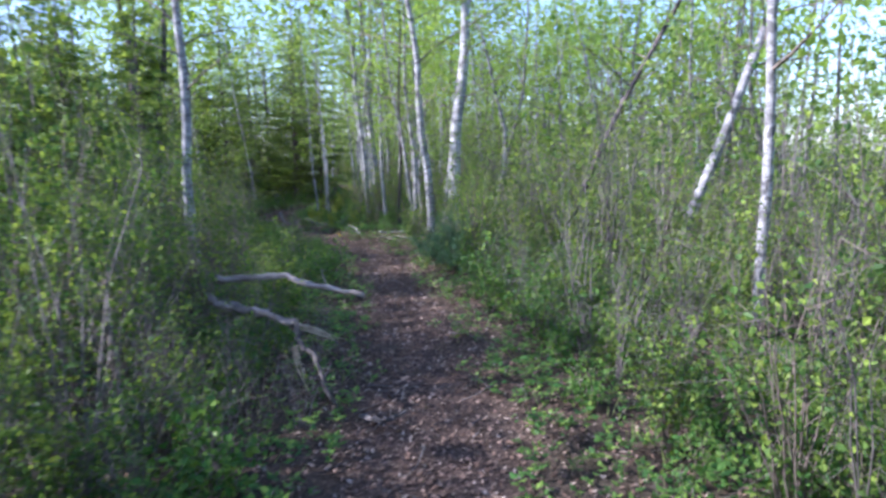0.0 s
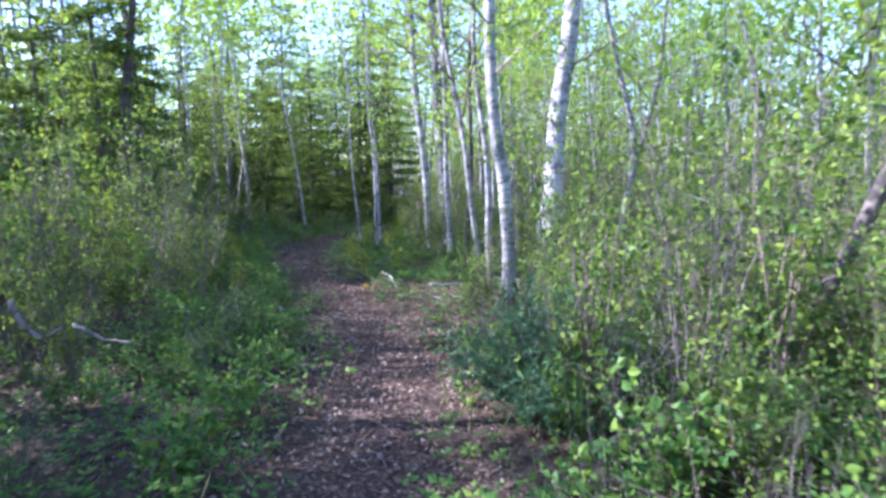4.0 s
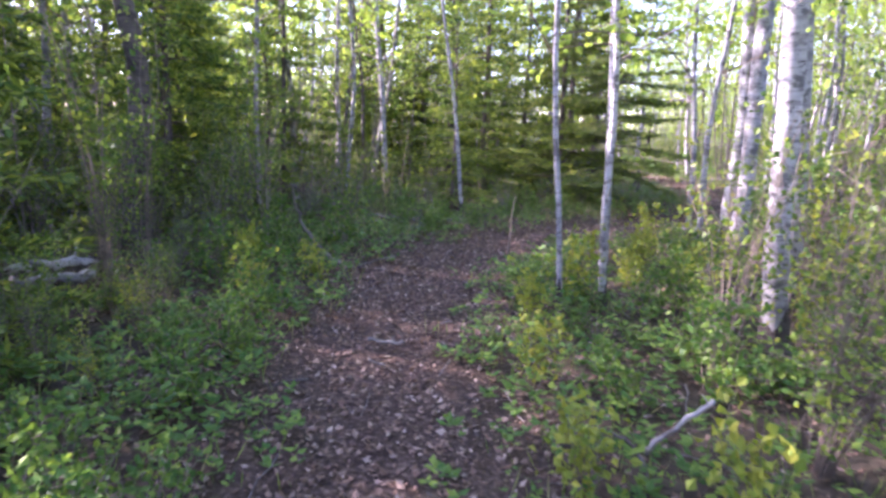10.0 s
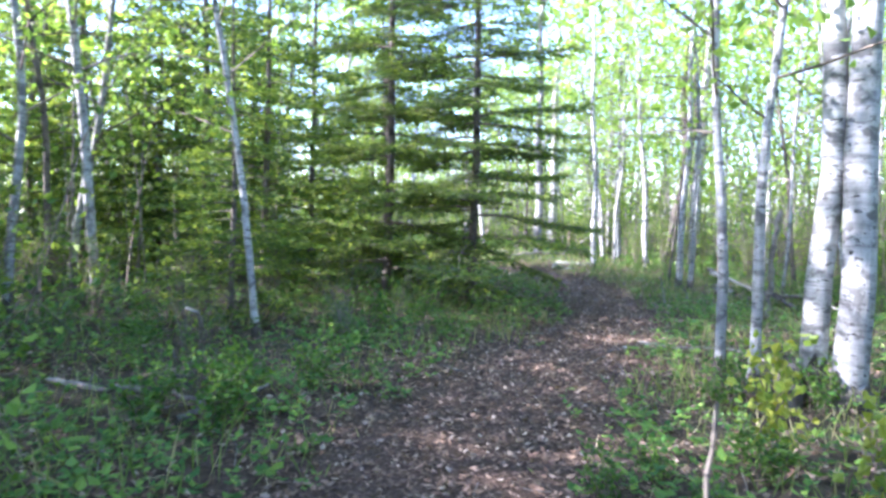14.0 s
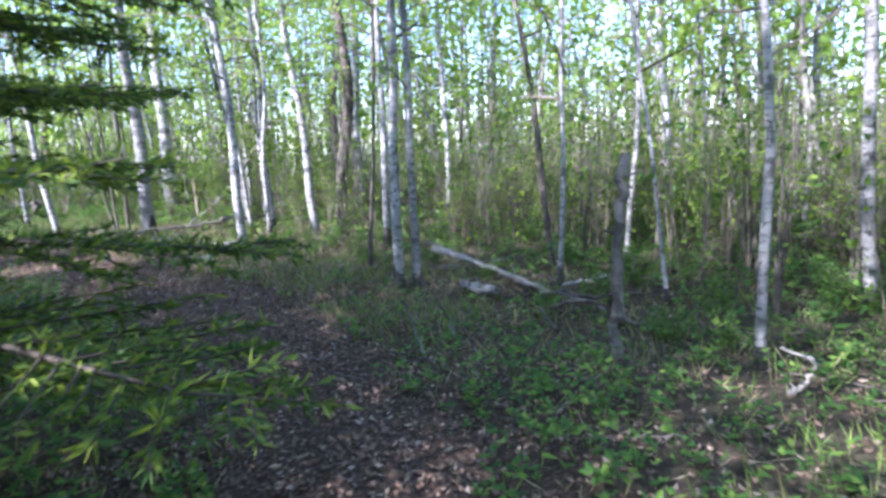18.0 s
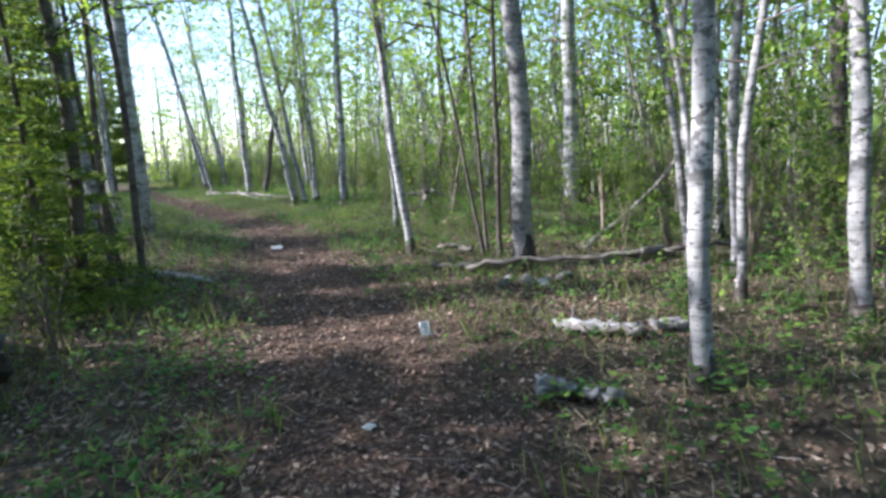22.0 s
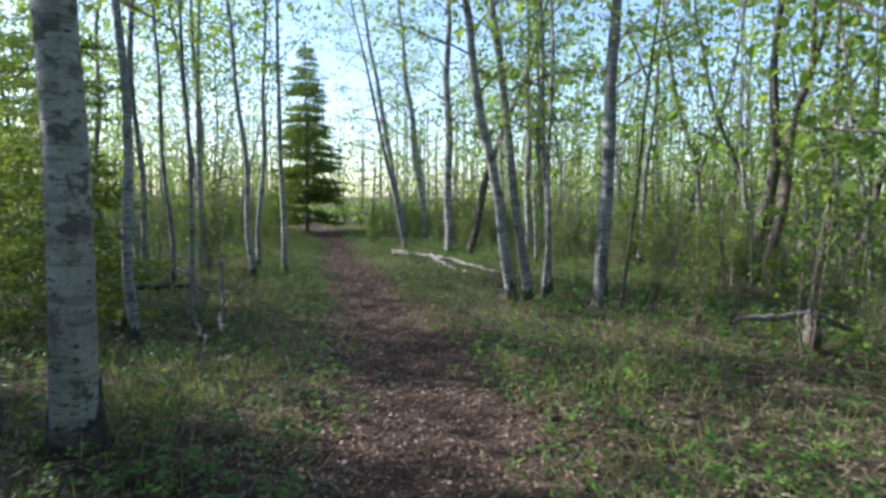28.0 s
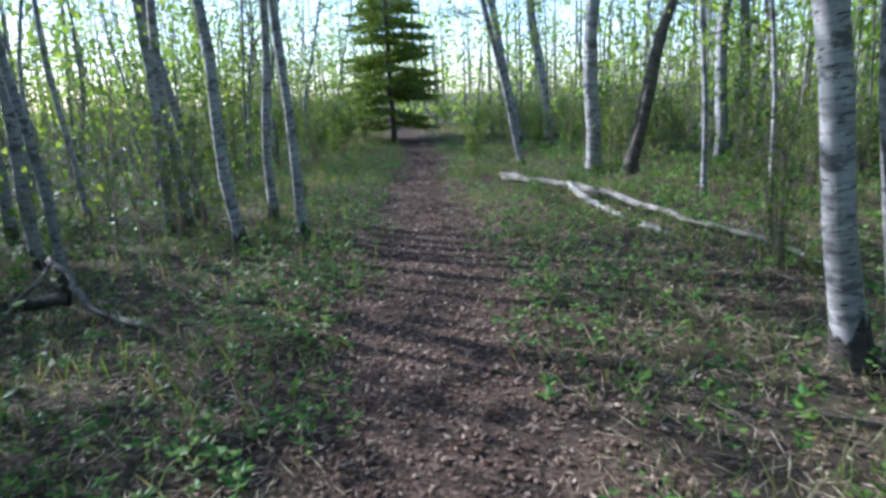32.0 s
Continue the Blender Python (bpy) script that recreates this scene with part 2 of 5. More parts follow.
class Heap:
    """Gathers pieces into one mesh."""

    def __init__(self):
        self.v, self.f, self.n = [], [], 0

    def add(self, v, f):
        v = np.asarray(v, float)
        if isinstance(f, np.ndarray):
            self.f += (f + self.n).tolist()
        else:
            self.f += [[i + self.n for i in q] for q in f]
        self.v.append(v)
        self.n += len(v)

    def mesh(self, name, mat, smooth=True):
        return mesh(name, np.concatenate(self.v) if self.v else np.zeros((0, 3)), self.f, mat, smooth)


def unit(a):
    return a / (np.linalg.norm(a, axis=-1, keepdims=True) + 1e-9)


def blades(base, along, side, length, width, fold=0.25):
    """Leaves: a folded rhombus for each base point; along and side are unit vectors."""
    base, along, side = (np.asarray(q, float) for q in (base, along, side))
    length, width = (np.broadcast_to(q, len(base))[:, None] for q in (length, width))
    up = np.cross(along, side)
    mid = base + along * length * 0.45
    v = np.stack([base, mid + side * width * 0.5 + up * width * fold, base + along * length, mid - side * width * 0.5 + up * width * fold], 1)
    k = np.arange(len(base))[:, None] * 4
    return v.reshape(-1, 3), np.concatenate([k + [0, 1, 2], k + [0, 2, 3]], 0)


def leaf_cloud(centres, size, droop=0.35):
    n = len(centres)
    along = unit(rng.normal(size=(n, 3)) + (0, 0, -droop))
    side = unit(np.cross(along, rng.normal(size=(n, 3))))
    length = size * rng.uniform(0.7, 1.3, n)
    return blades(centres, along, side, length, length * 0.75)


# ---- the trail's line and the ground ----
TRAIL_Y = np.array([-60, -12, -8, -3.5, -1, 1, 3.2, 4.3, 6.3, 8, 9.4, 10.8, 12, 12.8, 13.75, 15, 15.8, 17.7, 19.3, 21.3, 23.5, 25.3, 28.7, 30.8, 33, 34.5, 36.4, 39, 42.5, 46.5, 55, 90])
TRAIL_X = np.array([-10, -1.1, -0.4, 0.55, 0.9, 1.05, 1.05, 0.8, 0.25, -0.35, -0.72, -0.75, -0.4, 0.2, 1.0, 1.85, 2.45, 3.3, 3.55, 3.5, 3.4, 3.1, 2.45, 1.85, 1.15, 0.4, -0.45, -1.5, -3.2, -4.7, -9, -28])
_ys = np.linspace(-60, 90, 3001)
_xs = np.convolve(np.pad(np.interp(_ys, TRAIL_Y, TRAIL_X), 20, mode="edge"), np.ones(41) / 41, "valid")


def trail_x(y):
    return np.interp(y, _ys, _xs)


def off_trail(x, y):
    """Signed distance from the middle of the trail, right positive."""
    slope = (trail_x(np.asarray(y) + 0.3) - trail_x(np.asarray(y) - 0.3)) / 0.6
    return (np.asarray(x) - trail_x(y)) / np.sqrt(1 + slope ** 2)


def half_width(y):
    return np.interp(y, [-10, -3, 1, 8, 12, 16, 20, 26, 40, 60], [0.58, 0.52, 0.43, 0.42, 0.62, 0.55, 0.66, 0.64, 0.52, 0.45])


def ground_z(x, y):
    d = np.abs(off_trail(x, y)) - half_width(y)
    near = np.exp(-((np.maximum(np.abs(np.asarray(x)) - 25, 0)) / 30) ** 2)
    dip = -0.035 * np.clip(1 - d / 0.35, 0, 1)
    roll = 0.030 * np.sin(np.asarray(x) * 1.7 + 0.6 * np.sin(np.asarray(y) * 0.9)) * np.sin(np.asarray(y) * 1.3 + 1.1) + 0.015 * np.sin(np.asarray(x) * 4.1 + np.asarray(y) * 3.3)
    bank = 0.26 * np.exp(-((np.asarray(x) + 0.3) ** 2 + (np.asarray(y) - 29.85) ** 2) / 1.6)
    return (roll * np.clip(d, 0.15, 1) + dip) * near + bank


def build_ground():
    far = np.array([-1500, -600, -250, -120, -70, -45])
    gx = np.concatenate([far, np.arange(-28, 32.01, 0.3), -far[::-1] + 4])
    gy = np.concatenate([far - 10, np.arange(-20, 66.01, 0.3), -far[::-1] + 50])
    xx, yy = np.meshgrid(gx, gy)
    v = np.stack([xx, yy, ground_z(xx, yy)], -1).reshape(-1, 3)
    nx = len(gx)
    i = (np.arange(len(gy) - 1)[:, None] * nx + np.arange(nx - 1)[None]).ravel()
    me = mesh("ground", v, np.stack([i, i + 1, i + nx + 1, i + nx], 1), SOIL)
    at = me.attributes.new("trail", "FLOAT", "POINT")
    at.data.foreach_set("value", (np.abs(off_trail(v[:, 0], v[:, 1])) - half_width(v[:, 1]) + 0.5).astype(np.float32))
    tagged(new("ground", me), "forest floor of moss and duff with a brown leaf-strewn footpath", "ground", kind="structure")


build_ground()


# ---- trees ----
class Kind:
    """The shared meshes of one kind of tree."""


def grow_broadleaf(name, height, dia, first, limbs, leaves, leaf_size, bark_mat, spread=1.0, bend=0.25, sides=10, top=130):
    k = Kind()
    k.height, k.dia = height, dia
    z = np.concatenate([[-0.12, 0, 0.12, 0.35], np.linspace(0.8, height, 15)])
    t = np.clip(z / height, 0, 1)
    ph = rng.uniform(0, 6.28, 4)
    ax = bend * (np.sin(t * 5 + ph[0]) - np.sin(ph[0])) * 0.5 + 0.03 * np.sin(z * 2.3 + ph[1]) * np.clip(z, 0, 1)
    ay = bend * (np.sin(t * 4 + ph[2]) - np.sin(ph[2])) * 0.5 + 0.03 * np.sin(z * 1.9 + ph[3]) * np.clip(z, 0, 1)
    axis = np.stack([ax, ay, z], 1)
    rad = dia / 2 * ((1 - t) ** 0.8 * 0.95 + 0.05) * (1 + 0.28 * np.exp(-np.clip(z, 0, 9) / 0.10))
    ring = rad[:, None] * (1 + 0.05 * rng.normal(size=(len(z), sides)))
    k.trunk = mesh(name + "_trunk", *tube(axis, ring, sides), bark_mat)
    # rough bark round the foot of the stem
    zc = np.array([-0.12, 0.0, 0.05, 0.10, 0.16, 0.22])
    rc = np.interp(zc, z, rad)[:, None] * (1.04 + 0.10 * rng.random((6, sides * 2)))
    rc[-1] *= 0.93
    zj = np.stack([np.interp(zc, z, ax), np.interp(zc, z, ay), zc], 1)
    cv, cf = tube(zj, rc, sides * 2, False)
    edge = rng.normal(0, 0.11, sides * 2)
    cv[-sides * 2:, 2] += sum(np.roll(edge, q) for q in range(-2, 3)) / 3
    k.collar = mesh(name + "_rough_bark", cv, cf, COLLAR)
    limb, leaf_at = Heap(), []
    for i in range(limbs):
        h = first + (height * 0.97 - first) * (i + rng.random()) / limbs
        reach = spread * np.interp(h / height, [0, 0.35, 0.7, 1], [0.7, 1.25, 1.0, 0.3]) * rng.uniform(0.6, 1.15)
        a = i * 2.4 + rng.normal(0, 0.5)
        start = np.array([np.interp(h, z, ax), np.interp(h, z, ay), h])
        way = np.array([math.cos(a), math.sin(a), rng.uniform(0.15, 0.8)])
        s = np.linspace(0, 1, 5)
        pts = start + np.outer(s * reach, way) + np.outer(s ** 2 * reach, (0, 0, rng.uniform(-0.35, 0.1))) + rng.normal(0, 0.03, (5, 3)) * s[:, None]
        r0 = min(0.45 * np.interp(h, z, rad), 0.022) * rng.uniform(0.7, 1.1)
        limb.add(*tube(pts, r0 * (1 - 0.85 * s), 3, False))
        for _ in range(3):
            q = rng.uniform(0.35, 0.9)
            b0 = np.array([np.interp(q, s, pts[:, c]) for c in range(3)])
            w2 = unit(way + rng.normal(0, 0.7, 3)) * reach * rng.uniform(0.25, 0.5)
            limb.add(*tube(b0 + np.outer([0, 1], w2), r0 * 0.4 * np.array([1, 0.3]), 3, False))
            leaf_at.append(b0 + w2 * rng.uniform(0.1, 1.1, (max(1, leaves // (limbs * 4)), 1)) + rng.normal(0, 0.10, (max(1, leaves // (limbs * 4)), 3)))
        leaf_at.append(pts[1] + (pts[4] - pts[1]) * rng.random((max(1, leaves // (limbs * 4)), 1)) + rng.normal(0, 0.09, (max(1, leaves // (limbs * 4)), 3)))
    k.limbs = limb.mesh(name + "_branches", TWIGBARK if bark_mat is not BIRCH else STEMBARK)
    crown = Heap()
    crown.add(*leaf_cloud(np.concatenate(leaf_at), leaf_size))
    # oversized leaves added high in the crown, out of view, to shade the ground
    a, r, hz = rng.uniform(0, 6.28, top), 1.5 * spread * np.sqrt(rng.random(top)), height * rng.uniform(0.68, 1.0, top)
    crown.add(*leaf_cloud(np.stack([r * np.cos(a), r * np.sin(a), hz], 1), 0.20))
    k.crown = crown.mesh(name + "_crown", LEAF, False)
    return k


BIG = [grow_broadleaf("birch", 12.0, 0.24, 2.9, 30, 2600, 0.072, BIRCH, 1.6, 0.12, 16, 180) for _ in range(3)]
MID = [grow_broadleaf("birch", 10.5, 0.13, 2.4, 28, 1600, 0.070, BIRCH, 1.25, 0.10, 10, 130) for _ in range(4)]
SLIM = [grow_broadleaf("birch", 8.0, 0.075, 1.7, 26, 1000, 0.064, BIRCH, 1.0, 0.13, 8, 100) for _ in range(4)]
THIN = [grow_broadleaf("birch", 9.0, 0.11, 3.4, 20, 1000, 0.068, BIRCH, 1.0, 0.12, 9, 90) for _ in range(2)]
ASP = [grow_broadleaf("aspen", 9.0, 0.12, 1.6, 24, 760, 0.090, ASPEN, 1.3, 0.75, 8) for _ in range(3)]
BACK = [grow_broadleaf("birch", 9.0, 0.11, 1.5, 24, 760, 0.090, BIRCH, 1.3, 0.8, 7) for _ in range(3)]
DARK = [grow_broadleaf("dark_tree", 8.5, 0.11, 2.5, 18, 900, 0.062, DARKBARK, 1.1, 0.2, 9, 120) for _ in range(2)]


def plant(k, x, y, dia, lx=0.0, ly=0.0, name="birch", label="", category="tree", group="", turn=None, tall=1.0, leafy=True):
    tree = root(name, label, category, group)
    up = Vector((lx, ly, 1)).normalized()
    spin = rng.uniform(0, 360) if turn is None else turn
    m = Vector((0, 0, 1)).rotation_difference(up).to_matrix().to_4x4()
    tree.matrix_world = Matrix.Translation((x, y, float(ground_z(x, y)) - 0.02)) @ m @ pose(0, 0, 0, 0, 0, spin)
    f = dia / k.dia
    for n, me in (("trunk", k.trunk), ("rough_bark", k.collar)):
        part(n, me, tree).scale = (f, f, tall)
    tagged(part("branch_framework", k.limbs, tree), kind="stuff").scale = (1, 1, tall)
    if leafy:
        part("crown", k.crown, tree).scale = (1, 1, tall)
    return tree


def birch(x, y, dia, lx=0.0, ly=0.0, tall=1.0):
    k = THIN if x < -1.5 and 32 < y < 42 else BIG if dia > 0.18 else MID if dia > 0.10 else SLIM
    size = "stout" if dia > 0.18 else "slender" if dia > 0.10 else "thin young"
    way = " leaning" if math.hypot(lx, ly) > 0.13 else ""
    PLANTED.append((x, y))
    return plant(k[len(PLANTED) % len(k)], x, y, dia, lx, ly, "birch", f"{size}{way} birch with white bark, dark marks and fresh leaves", "birch tree", tall=tall)


def dark_tree(x, y, dia, lx=0.0, ly=0.0, tall=1.0):
    way = "leaning " if math.hypot(lx, ly) > 0.13 else ""
    PLANTED.append((x, y))
    return plant(DARK[len(PLANTED) % 2], x, y, dia, lx, ly, "dark_barked_tree", f"{way}dark grey-brown tree trunk with sparse spring leaves", "tree", tall=tall)


PLANTED = []
birch(2.35, 10.43, 0.21, -0.06, 0.00)
birch(2.53, 5.94, 0.10, -0.07, -0.01)
birch(3.14, 5.25, 0.27, 0.07, 0.01)
birch(3.30, 6.50, 0.08, 0.07, 0.01)
birch(2.18, 8.16, 0.09, -0.06, -0.01)
dark_tree(2.30, 7.00, 0.08, 0.04, 0.01)
birch(3.29, 8.87, 0.07, -0.05, -0.01)
birch(0.87, 9.76, 0.06, -0.06, -0.01)
birch(1.91, 9.15, 0.16, -0.07, -0.02)
birch(-5.68, 11.38, 0.11, 0.01, 0.00)
birch(-3.17, 17.02, 0.12, -0.07, -0.00)
birch(-1.29, 15.23, 0.07, -0.11, -0.00)
birch(-3.59, 12.66, 0.07, -0.02, -0.00)
birch(-4.02, 16.45, 0.10, -0.06, -0.00)
dark_tree(-3.86, 17.61, 0.09, -0.05, -0.00)
dark_tree(-5.99, 17.39, 0.10, 0.01, 0.00)
dark_tree(11.30, 28.90, 0.29, 0.05, -0.01)
birch(10.64, 26.78, 0.24, 0.01, -0.00)
birch(5.06, 15.43, 0.06, -0.02, 0.02)
birch(7.24, 15.30, 0.11, -0.08, 0.07)
birch(11.01, 18.90, 0.15, -0.01, 0.01)
birch(6.10, 17.60, 0.05, -0.01, 0.01)
dark_tree(6.86, 18.23, 0.07, -0.09, 0.08)
birch(7.68, 17.77, 0.07, 0.03, -0.02)
birch(6.22, 16.57, 0.04, -0.10, 0.08)
birch(10.50, 23.45, 0.13, -0.03, 0.02)
birch(14.86, 26.16, 0.15, 0.03, -0.02)
birch(7.98, 26.62, 0.14, -0.00, 0.00)
birch(7.27, 25.14, 0.12, -0.05, 0.02)
birch(7.08, 23.32, 0.14, -0.08, 0.04)
dark_tree(8.11, 24.04, 0.26, 0.11, -0.05)
dark_tree(5.69, 20.04, 0.05, 0.07, -0.03)
birch(7.10, 25.74, 0.10, -0.11, 0.05)
birch(5.29, 22.43, 0.12, -0.05, 0.01)
birch(4.16, 27.61, 0.12, -0.11, 0.01)
dark_tree(5.24, 27.05, 0.07, 0.01, -0.00)
birch(6.63, 24.12, 0.09, -0.01, 0.00)
birch(6.80, 25.05, 0.08, -0.14, 0.02)
dark_tree(6.94, 41.63, 0.25, 0.11, -0.01)
birch(8.56, 28.42, 0.11, -0.01, 0.00)
dark_tree(0.86, 25.56, 0.13, 0.01, -0.00)
dark_tree(0.80, 26.37, 0.07, 0.02, -0.00)
dark_tree(0.75, 26.87, 0.07, -0.09, -0.01)
dark_tree(7.10, 42.60, 0.24, 0.12, 0.01)
dark_tree(5.08, 27.27, 0.05, -0.17, -0.01)
dark_tree(5.14, 27.32, 0.05, -0.05, -0.00)
birch(-1.80, 32.86, 0.12, -0.06, -0.01)
birch(-4.84, 37.12, 0.12, -0.01, -0.00)
birch(-0.57, 44.28, 0.27, -0.00, -0.00)
birch(2.33, 36.88, 0.08, -0.03, -0.01)
dark_tree(6.20, 40.05, 0.24, 0.14, 0.03)
dark_tree(7.63, 39.29, 0.12, 0.22, 0.04)
birch(-3.29, 38.20, 0.13, -0.11, -0.02)
birch(-2.90, 38.76, 0.12, -0.02, -0.00)
birch(-5.20, 39.72, 0.13, -0.10, -0.02)
birch(-3.25, 49.46, 0.25, -0.18, -0.04)
birch(-3.23, 53.18, 0.25, -0.11, -0.02)
birch(4.38, 42.65, 0.12, 0.07, 0.01)
birch(-2.33, 33.38, 0.08, 0.05, 0.02)
birch(-1.70, 33.75, 0.06, 0.00, 0.00)
birch(-6.53, 38.01, 0.13, 0.05, 0.01)
birch(-4.99, 39.24, 0.14, -0.05, -0.01)
birch(-3.95, 39.65, 0.12, 0.01, 0.00)
birch(2.41, 37.44, 0.11, -0.05, -0.02)
birch(-4.00, 36.74, 0.09, -0.02, -0.01)
birch(-4.80, 38.77, 0.12, 0.02, 0.01)
birch(-9.49, 40.41, 0.12, 0.03, 0.01)
birch(-6.46, 39.01, 0.09, -0.06, -0.03)
birch(1.56, 46.16, 0.24, -0.04, -0.02)
birch(1.92, 46.14, 0.20, -0.04, -0.02)
birch(1.21, 42.19, 0.08, -0.04, -0.02)
birch(-2.18, 45.65, 0.14, -0.21, -0.08)
birch(-2.35, 49.27, 0.18, -0.10, -0.04)
birch(1.99, 41.83, 0.07, -0.10, -0.04)
birch(-1.60, 1.54, 0.148, -0.02, 0.0)
birch(3.85, -3.0, 0.104, -0.03, 0.0)
birch(5.4, 0.6, 0.174, 0.36, -0.05)
birch(2.32, 4.84, 0.074, -0.12, 0.0)
birch(2.54, 4.56, 0.165, -0.08, 0.0)
dark_tree(-4.05, 10.78, 0.261, 0.05, 0.0)
dark_tree(-3.0, 7.6, 0.174, 0.0, 0.0)
dark_tree(1.0, 26.75, 0.087, 0.0, 0.0)
birch(6.97, 21.27, 0.104, 0.02, 0.0)
dark_tree(3.65, 1.25, 0.113, 0.46, -0.05)
birch(0.90, 10.88, 0.08, -0.03, 0.0)
birch(2.02, 13.32, 0.074, -0.10, 0.03)
birch(2.09, 13.08, 0.074, 0.02, 0.0)
birch(2.46, 12.70, 0.19, 0.02, 0.0)
birch(2.36, 12.86, 0.16, 0.03, 0.0)
dark_tree(0.07, 44.1, 0.235, 0.22, 0.03)
birch(0.08, 29.95, 0.24, 0.01, 0.0)
birch(-0.46, 29.86, 0.22, -0.12, 0.0)
birch(1.86, 36.70, 0.174, -0.15, -0.05)
birch(2.10, 36.78, 0.148, -0.13, -0.05)
birch(7.90, 31.70, 0.331, 0.0, 0.0)
birch(5.22, 18.97, 0.104, 0.0, 0.0)
birch(5.37, 18.85, 0.09, -0.02, 0.0)
birch(3.15, 36.42, 0.20, 0.04, 0.0)
dark_tree(3.42, 36.1, 0.05, 0.09, 0.02)
birch(0.55, 9.42, 0.045, -0.06, -0.02)
birch(5.32, 26.15, 0.235, 0.0, 0.0)
birch(4.12, 29.89, 0.09, -0.03, 0.0)


# ---- spruces ----
def grow_spruce(name, height, reach, tiers, arms, needles, length, first=0.35):
    """A spruce: trunk, boughs in tiers, and needles all round every twig."""
    k = Kind()
    k.height = height
    z = np.linspace(-0.1, height, 12)
    k.trunk = mesh(name + "_trunk", *tube(np.stack([0.02 * np.sin(z), 0.02 * np.cos(z * 1.3), z], 1), 0.018 + 0.0065 * (height - z), 9), DARKBARK)
    wood, base, way, side = Heap(), [], [], []
    for i in range(tiers):
        h = first + (height - first) * (i / tiers) ** 0.9
        far = reach * (1 - (h / height)) ** 0.75 + 0.12
        for j in range(arms):
            a = j * 6.283 / arms + i * 1.1 + rng.normal(0, 0.2)
            r = far * rng.uniform(0.7, 1.1)
            out = np.array([math.cos(a), math.sin(a), 0])
            s = np.linspace(0, 1, 6)
            hh = h + rng.normal(0, 0.15)
            pts = np.outer(s * r, out) + np.stack([0 * s, 0 * s, hh + r * (0.06 * s - 0.30 * s ** 2 + 0.16 * s ** 4)], 1)
            wood.add(*tube(pts, 0.013 * (1 - 0.85 * s) * (0.5 + r / 2), 4, False))
            cross = np.array([-out[1], out[0], 0])
            twigs = [(pts[0] + (pts[-1] - pts[0]) * 0.0, None)]
            m = max(3, int(r / 0.085))
            for q in range(m):
                f = 0.18 + 0.82 * (q + 0.5) / m
                b = np.array([np.interp(f, s, pts[:, c]) for c in range(3)])
                for sg in (-1, 1):
                    ln = r * 0.42 * (1.12 - f) * rng.uniform(0.7, 1.2) + 0.06
                    d = unit(out * 0.75 + cross * sg + np.array([0, 0, -0.12 + rng.normal(0, 0.08)]))
                    twigs.append((b, d * ln))
            twigs.append((pts[3], pts[5] - pts[3]))
            for b, d in twigs[1:]:
                ln = np.linalg.norm(d)
                cnt = max(4, int(needles * ln))
                base.append(b + d * rng.random((cnt, 1)))
                dd = d / ln
                w = unit(dd * 0.8 + rng.normal(size=(cnt, 3)) * (0.75, 0.75, 0.45))
                way.append(w)
                side.append(unit(np.cross(w, rng.normal(size=(cnt, 3)))))
    k.boughs = wood.mesh(name + "_boughs", TWIGBARK)
    n = sum(map(len, base))
    lens = length * rng.uniform(0.7, 1.3, n)
    k.needles = mesh(name + "_needles", *blades(np.concatenate(base), np.concatenate(way), np.concatenate(side), lens, lens * 0.20 + 0.001, 0.1), NEEDLE, smooth=False)
    return k


SPRUCES = [grow_spruce("spruce", 7.5, 1.6, 17, 6, 18, 0.125, 0.8), grow_spruce("spruce", 5.5, 1.35, 15, 6, 20, 0.115, 0.45)]


DENSE = grow_spruce("dense_spruce", 6.5, 1.5, 18, 6, 30, 0.14, 0.3)
BROAD = grow_spruce("broad_spruce", 8.5, 1.9, 17, 7, 34, 0.15, 0.9)


def spruce(k, x, y, scale=1.0, label="dark green spruce with drooping layered boughs", name="spruce"):
    PLANTED.append((x, y))
    t = root(name, label, "spruce tree")
    t.matrix_world = Matrix.Translation((x, y, float(ground_z(x, y)) - 0.02)) @ pose(0, 0, 0, 0, 0, rng.uniform(0, 360)) @ Matrix.Diagonal((scale, scale, scale, 1))
    part("trunk", k.trunk, t)
    tagged(part("bough_framework", k.boughs, t), kind="stuff")
    part("needle_foliage", k.needles, t)
    return t


